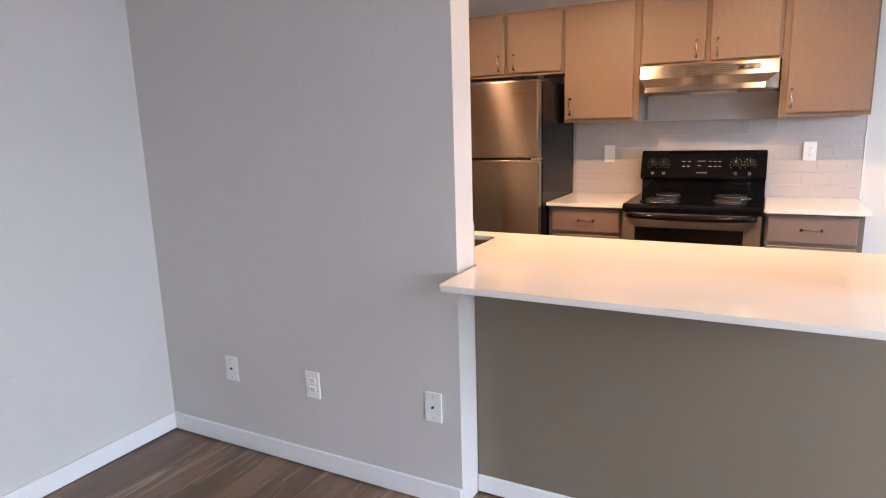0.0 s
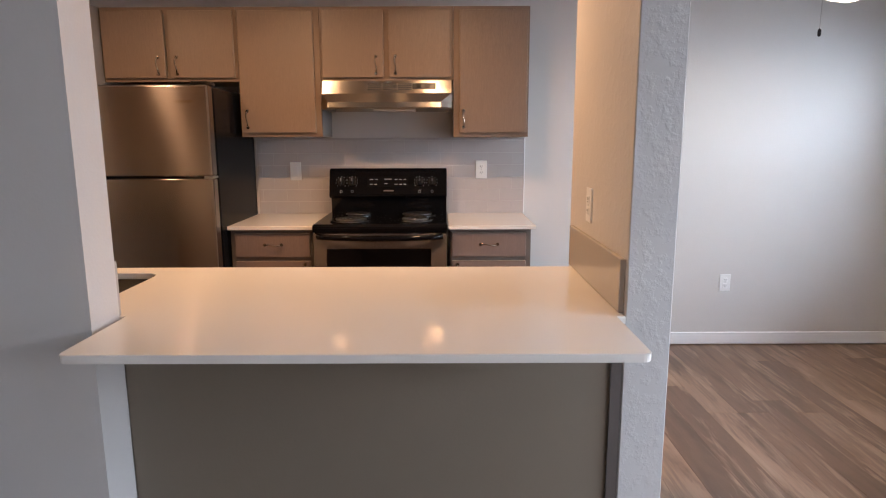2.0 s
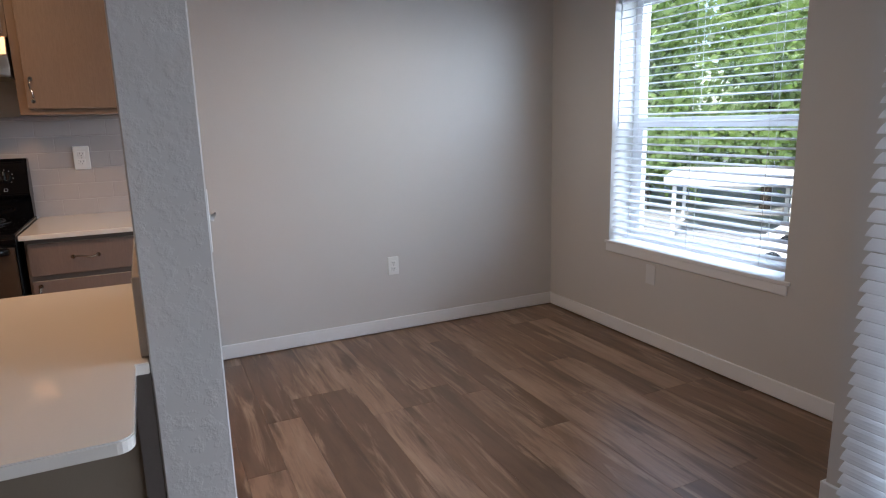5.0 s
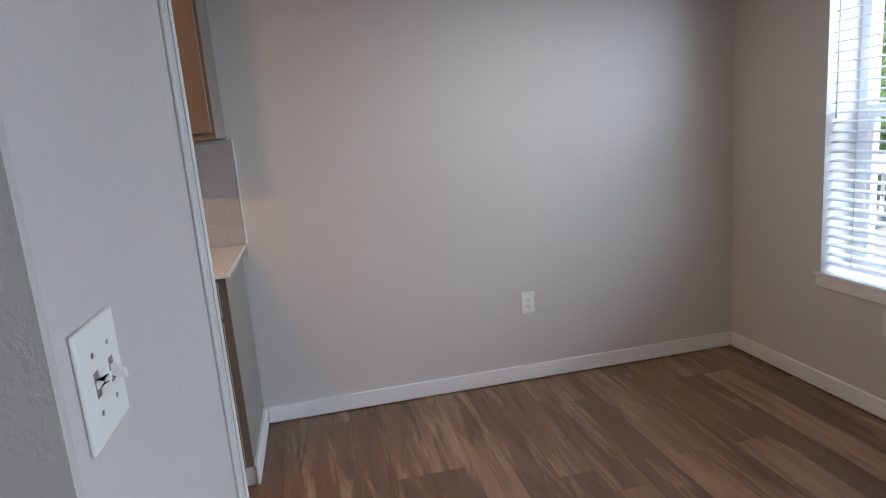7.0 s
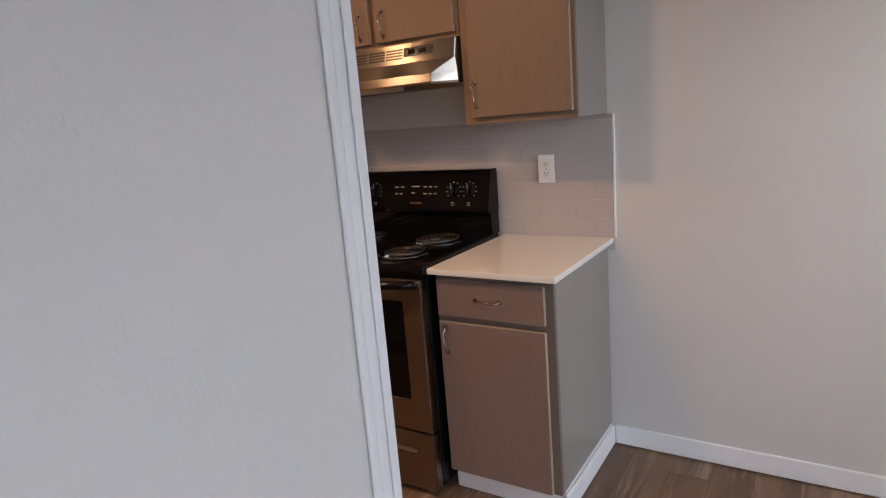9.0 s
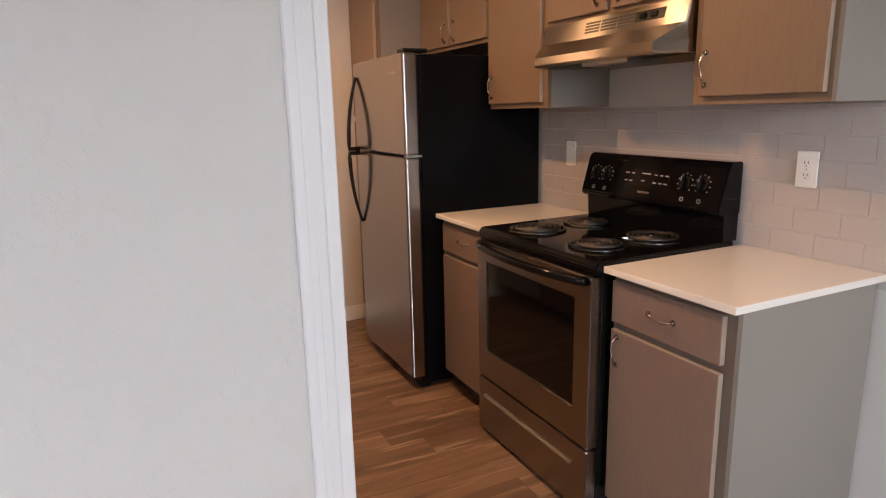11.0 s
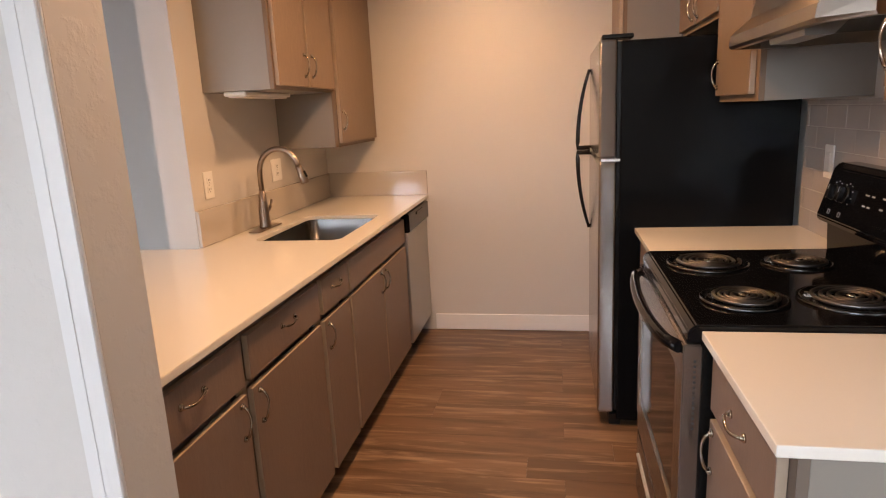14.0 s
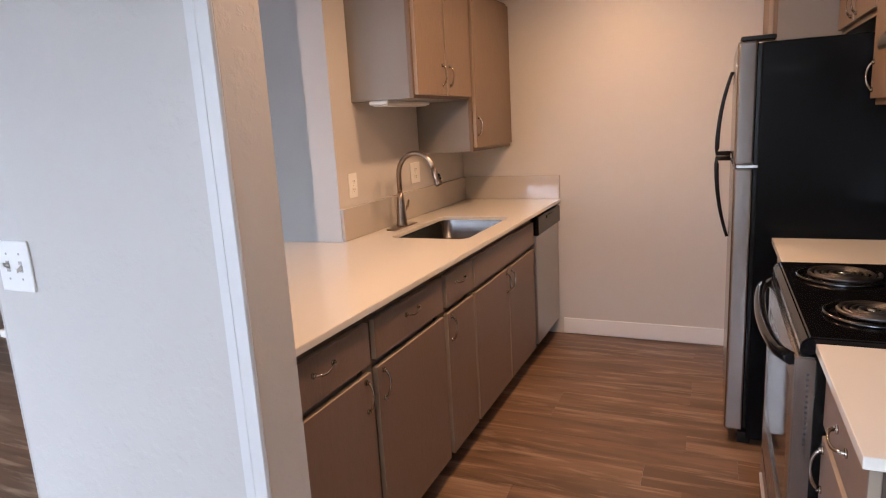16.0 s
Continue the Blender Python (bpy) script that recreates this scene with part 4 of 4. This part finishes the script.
blind("white slatted blind nearly level in the dining window", XR + 0.042, WY0 + 0.008, WY1 - 0.008, WZ0 + 0.036, WZ1 - 0.002, -8, wand=WY1 - 0.06)

# patio door of the living room
pat = thing("door_1", (XP, (PYA + PYB) / 2, 0), "white framed sliding glass patio door behind a blind", "door", "", "structure")
b = ring(bmesh.new(), "x", (PYA, PYB, 0.0, PZ1), (PYA + 0.06, PYB - 0.06, 0.07, PZ1 - 0.06), XP + 0.05, XP + 0.12)
part("door_frame", b, M_VINYL, pat)
part("meeting_stile", boxed(XP + 0.055, XP + 0.11, (PYA + PYB) / 2 - 0.035, (PYA + PYB) / 2 + 0.035, 0.07, PZ1 - 0.06, r=0.003), M_VINYL, pat)
for y0, y1 in ((PYA + 0.06, (PYA + PYB) / 2 - 0.035), ((PYA + PYB) / 2 + 0.035, PYB - 0.06)):
    g = part("pane", boxed(XP + 0.078, XP + 0.084, y0, y1, 0.07, PZ1 - 0.06), M_GLASS, pat)
    g.visible_shadow = False
blind("white slatted blind tilted half closed over the patio door", XP - 0.064, PYA - 0.03, PYB + 0.085, 0.035, PZ1 + 0.06, -36, cords=5)

# ---------------------------------------------------------------- lamps
tr = thing("track_light", (-1.05, SPOT_Y, CEIL), "three-lamp kitchen track light with warm bulbs", "ceiling light")
part("track", boxed(-2.20, 0.10, SPOT_Y - 0.02, SPOT_Y + 0.02, CEIL - 0.03, CEIL, r=0.003), M_PLATE, tr)
for lx, _w in SPOTS:
    hd_ = part("lamp_head", lathe(bmesh.new(), lx, SPOT_Y, [(0.012, CEIL - 0.03), (0.012, CEIL - 0.07), (0.045, CEIL - 0.085), (0.062, CEIL - 0.17), (0.058, CEIL - 0.17), (0.042, CEIL - 0.10)], 20), M_PLATE, tr)
    part("bulb", lathe(bmesh.new(), lx, SPOT_Y, [(0.03, CEIL - 0.105), (0.05, CEIL - 0.15), (0.05, CEIL - 0.178), (0.03, CEIL - 0.19)], 20), M_LAMP, hd_, "glowing bulb")

fx, fy = 1.870, 3.74
fan = thing("ceiling_fan", (fx, fy, CEIL), "ceiling fan with dark blades and a glowing bowl lamp", "ceiling fan")
part("canopy", lathe(bmesh.new(), fx, fy, [(0.075, CEIL), (0.07, CEIL - 0.02), (0.03, CEIL - 0.06)]), M_STEEL_S, fan)
part("rod", tube(bmesh.new(), [(fx, fy, CEIL - 0.06), (fx, fy, CEIL - 0.12)], 0.014, 10), M_STEEL_S, fan)
part("motor", lathe(bmesh.new(), fx, fy, [(0.04, CEIL - 0.11), (0.10, CEIL - 0.13), (0.115, CEIL - 0.19), (0.09, CEIL - 0.24), (0.06, CEIL - 0.277)]), M_STEEL_S, fan)
for k in range(5):
    a = 2 * math.pi * k / 5 + 0.35
    b = boxed(0.17, 0.64, -0.065, 0.065, -0.004, 0.004, r=0.003)
    bmesh.ops.transform(b, matrix=Matrix.Translation((fx, fy, CEIL - 0.215)) @ Matrix.Rotation(a, 4, "Z") @ Matrix.Rotation(radians(11), 4, "X"), verts=b.verts)
    bl = part("blade", b, M_FANW, fan, "dark wood blade")
    b = boxed(0.09, 0.20, -0.022, 0.022, -0.009, -0.004)
    bmesh.ops.transform(b, matrix=Matrix.Translation((fx, fy, CEIL - 0.215)) @ Matrix.Rotation(a, 4, "Z"), verts=b.verts)
    part("bracket", b, M_STEEL_S, bl)
part("lamp_bowl", lathe(bmesh.new(), fx, fy, [(0.065, CEIL - 0.275), (0.130, CEIL - 0.29), (0.128, CEIL - 0.345), (0.095, CEIL - 0.395), (0.03, CEIL - 0.415)], 28), M_BOWL, fan, "glowing glass bowl")
cx_, cy_ = fx - 0.135, fy - 0.02
ch = part("pull_chain", tube(bmesh.new(), [(cx_ + 0.02, cy_, CEIL - 0.30), (cx_, cy_, CEIL - 0.33), (cx_, cy_, 1.895)], 0.0016, 6), M_STEEL_S, fan)
part("pull_fob", lathe(bmesh.new(), cx_, cy_, [(0.003, 1.900), (0.008, 1.892), (0.008, 1.868), (0.004, 1.862)], 12), M_BLACKP, ch, "dark chain fob")

# ---------------------------------------------------------------- outdoors
GZ = -3.8
solid("ground", boxed(-300, 400, -350, 350, GZ - 0.2, GZ), M_GROUND, "pale paved parking yard below the window", "ground")
carport = thing("carport", (24.5, 16.0, GZ), "long carport with a pale flat roof across the parking yard", "carport")
lay = Matrix.Translation((24.5, 16.0, 0)) @ Matrix.Rotation(radians(-52), 4, "Z")


def laid(b_):
    bmesh.ops.transform(b_, matrix=lay, verts=b_.verts)
    return b_


part("roof", laid(boxed(-6.4, 9.0, -0.2, 5.2, GZ + 2.25, GZ + 2.62, r=0.02)), M_ROOFW, carport, "pale roof with a deep fascia")
for px in (-6.0, -1.5, 3.5, 8.5):
    for py in (0.2, 4.8):
        part("post", laid(boxed(px - 0.08, px + 0.08, py - 0.08, py + 0.08, GZ, GZ + 2.25)), M_SIDING, carport)

car = thing("car", (20.2, 14.2, GZ), "white parked saloon car in the yard", "car")
cm = Matrix.Translation((20.4, 14.0, GZ)) @ Matrix.Rotation(radians(-50), 4, "Z")


def carry(b_):
    bmesh.ops.transform(b_, matrix=cm, verts=b_.verts)
    return b_


b = prism(bmesh.new(), [(-2.2, 0.25), (-2.25, 0.62), (-2.0, 0.86), (-1.35, 0.95), (1.0, 0.98), (2.1, 0.84), (2.25, 0.55), (2.2, 0.25)], "y", -0.86, 0.86)
bmesh.ops.bevel(b, geom=b.edges[:], offset=0.06, segments=2, affect="EDGES")
part("body", carry(b), M_CAR, car)
b = prism(bmesh.new(), [(-1.55, 0.94), (-0.95, 1.38), (0.45, 1.42), (1.20, 0.96)], "y", -0.72, 0.72)
bmesh.ops.bevel(b, geom=b.edges[:], offset=0.06, segments=2, affect="EDGES")
cab_ = part("cabin", carry(b), M_CAR, car)
for sy in (-0.735, 0.735):
    part("side_window", carry(prism(bmesh.new(), [(-1.25, 1.0), (-0.85, 1.32), (0.40, 1.35), (0.90, 1.0)], "y", sy - 0.01, sy + 0.01)), M_OGLASS, cab_)
for wx in (-1.35, 1.35):
    for wy in (-0.80, 0.80):
        wh = part("wheel", carry(tube(bmesh.new(), [(wx, wy - 0.1, 0.32), (wx, wy + 0.1, 0.32)], 0.32, 18)), M_BLACKP, car)
        part("rim", carry(tube(bmesh.new(), [(wx, wy - 0.105, 0.32), (wx, wy + 0.105, 0.32)], 0.19, 14)), M_STEEL_S, wh)


def tree(name, place, height, spread, seed, label):
    rng = random.Random(seed)
    x, y, z = place
    ob = thing(name, place, label, "tree", "trees outside")
    b = bmesh.new()
    tube(b, [(x, y, z - 0.05), (x + 0.1, y, z + height * 0.3), (x, y + 0.1, z + height * 0.6), (x + 0.05, y, z + height * 0.92)], [0.30, 0.22, 0.14, 0.04], 9)
    tips = []
    for k in range(24):
        a, u = rng.uniform(0, 6.283), rng.uniform(0.06, 0.85)
        r = spread * (1.05 - 0.6 * u) * rng.uniform(0.6, 1.0)
        s = Vector((x, y, z + height * u))
        e_ = s + Vector((r * math.cos(a), r * math.sin(a), height * rng.uniform(0.05, 0.16)))
        tube(b, [s, (s + e_) / 2 + Vector((0, 0, 0.1)), e_], [0.06, 0.04, 0.012], 6)
        tips.append((s, e_))
    part("trunk", b, M_BARK, ob)
    verts, faces = [], []
    for _ in range(13000):
        s, e_ = tips[rng.randrange(len(tips))]
        c = s.lerp(e_, rng.uniform(0.25, 1.12)) + Vector((rng.gauss(0, 0.8), rng.gauss(0, 0.8), rng.gauss(0, 0.7)))
        q = Euler((rng.uniform(0, 6), rng.uniform(0, 6), rng.uniform(0, 6))).to_matrix()
        w, h = rng.uniform(0.10, 0.20), rng.uniform(0.16, 0.30)
        i0 = len(verts)
        verts += [tuple(c + q @ Vector(v)) for v in ((-w, 0, 0.01), (0, -h, 0), (w, 0, 0.01), (0, h, 0))]
        faces.append((i0, i0 + 1, i0 + 2, i0 + 3))
    me = bpy.data.meshes.new("crown")
    me.from_pydata(verts, [], faces)
    me.materials.append(M_LEAF)
    cr = new("crown", me)
    cr.parent = ob
    cr.matrix_parent_inverse = Matrix.Translation(-ob.location)
    return ob


for i, (tx, ty, th, ts) in enumerate(((25.5, 27.5, 13.0, 4.2), (31.0, 24.0, 12.0, 4.4), (34.0, 18.5, 11.5, 4.4), (36.5, 13.0, 12.0, 4.4), (31.0, 33.0, 15.0, 4.8), (38.0, 25.0, 14.5, 5.0), (41.0, 17.5, 14.0, 5.0), (22.0, 33.0, 14.0, 4.6), (43.0, 31.0, 16.0, 5.4))):
    tree("tree", (tx, ty, GZ), th, ts, 40 + i, "leafy green tree behind the parking yard")

# ---------------------------------------------------------------- wall tiles
tw = thing("tiled_splashback", (-0.4, YB, CT), "light grey glazed subway tiles behind the range", "tiles", "", "structure")
TX0, TX1, TZ0, TZ1 = -1.262, 0.466, CT + 0.002, 1.398
part("grout", boxed(TX0, TX1, YB - 0.007, YB - 0.0005, 0.86, TZ1), M_GROUT, tw)
TL, TH, TG = 0.1524, 0.0762, 0.0020
shared = {}
row = 0
z = TZ0
while z < TZ1 - 0.01:
    h = min(TH, TZ1 - z)
    x = TX1 - (TL + TG) * (0.5 if row % 2 == 0 else 1.0)
    right = TX1
    while right > TX0 + 0.005:
        left = max(x, TX0)
        key = (round(right - left, 3), round(h, 3))
        if key not in shared:
            p = part("tile", boxed(0, right - left - TG, -0.0022, 0, 0, h - TG, r=0.0008), M_TILE, tw)
            shared[key] = p.data
        else:
            p = new("tile", shared[key])
            p.parent = tw
            p.matrix_parent_inverse = Matrix.Translation(-tw.location)
        p.matrix_basis = pose(left, YB - 0.007, z)
        right = left
        x = left - TL - TG
    z += TH + TG
    row += 1
part("edge_trim", boxed(TX1, TX1 + 0.006, YB - 0.0115, YB, CT + 0.001, TZ1), M_TRIM, tw)

# ---------------------------------------------------------------- floor planks
fl = solid("floor", boxed(XL - 0.12, XR + 0.15, YS - 0.12, YB + 0.12, -0.10, -0.0045), M_SUB, "brown wood-look vinyl plank floor", "floor")
PWD, PLN, GAP = 0.152, 1.22, 0.00035
rng = random.Random(11)
cache = {}
xs = XL
while xs < XR - 0.005:
    w = min(PWD, XR - xs)
    lo_y = YS if xs < XP else YN - 0.12
    ys = lo_y - rng.choice((0.15, 0.35, 0.55, 0.75, 0.95, 1.1))
    while ys < YB:
        a, c = max(ys, lo_y), min(ys + PLN, YB)
        if c - a > 0.02:
            key = (round(w, 3), round(c - a, 2))
            if key not in cache:
                p = part("plank", boxed(GAP, w - GAP, GAP, c - a - GAP, -0.0045, 0.0, r=0.0004), M_PLANK, fl)
                cache[key] = p.data
            else:
                p = new("plank", cache[key])
                p.parent = fl
            p.matrix_basis = pose(xs, a, 0)
        ys += PLN
    xs += PWD
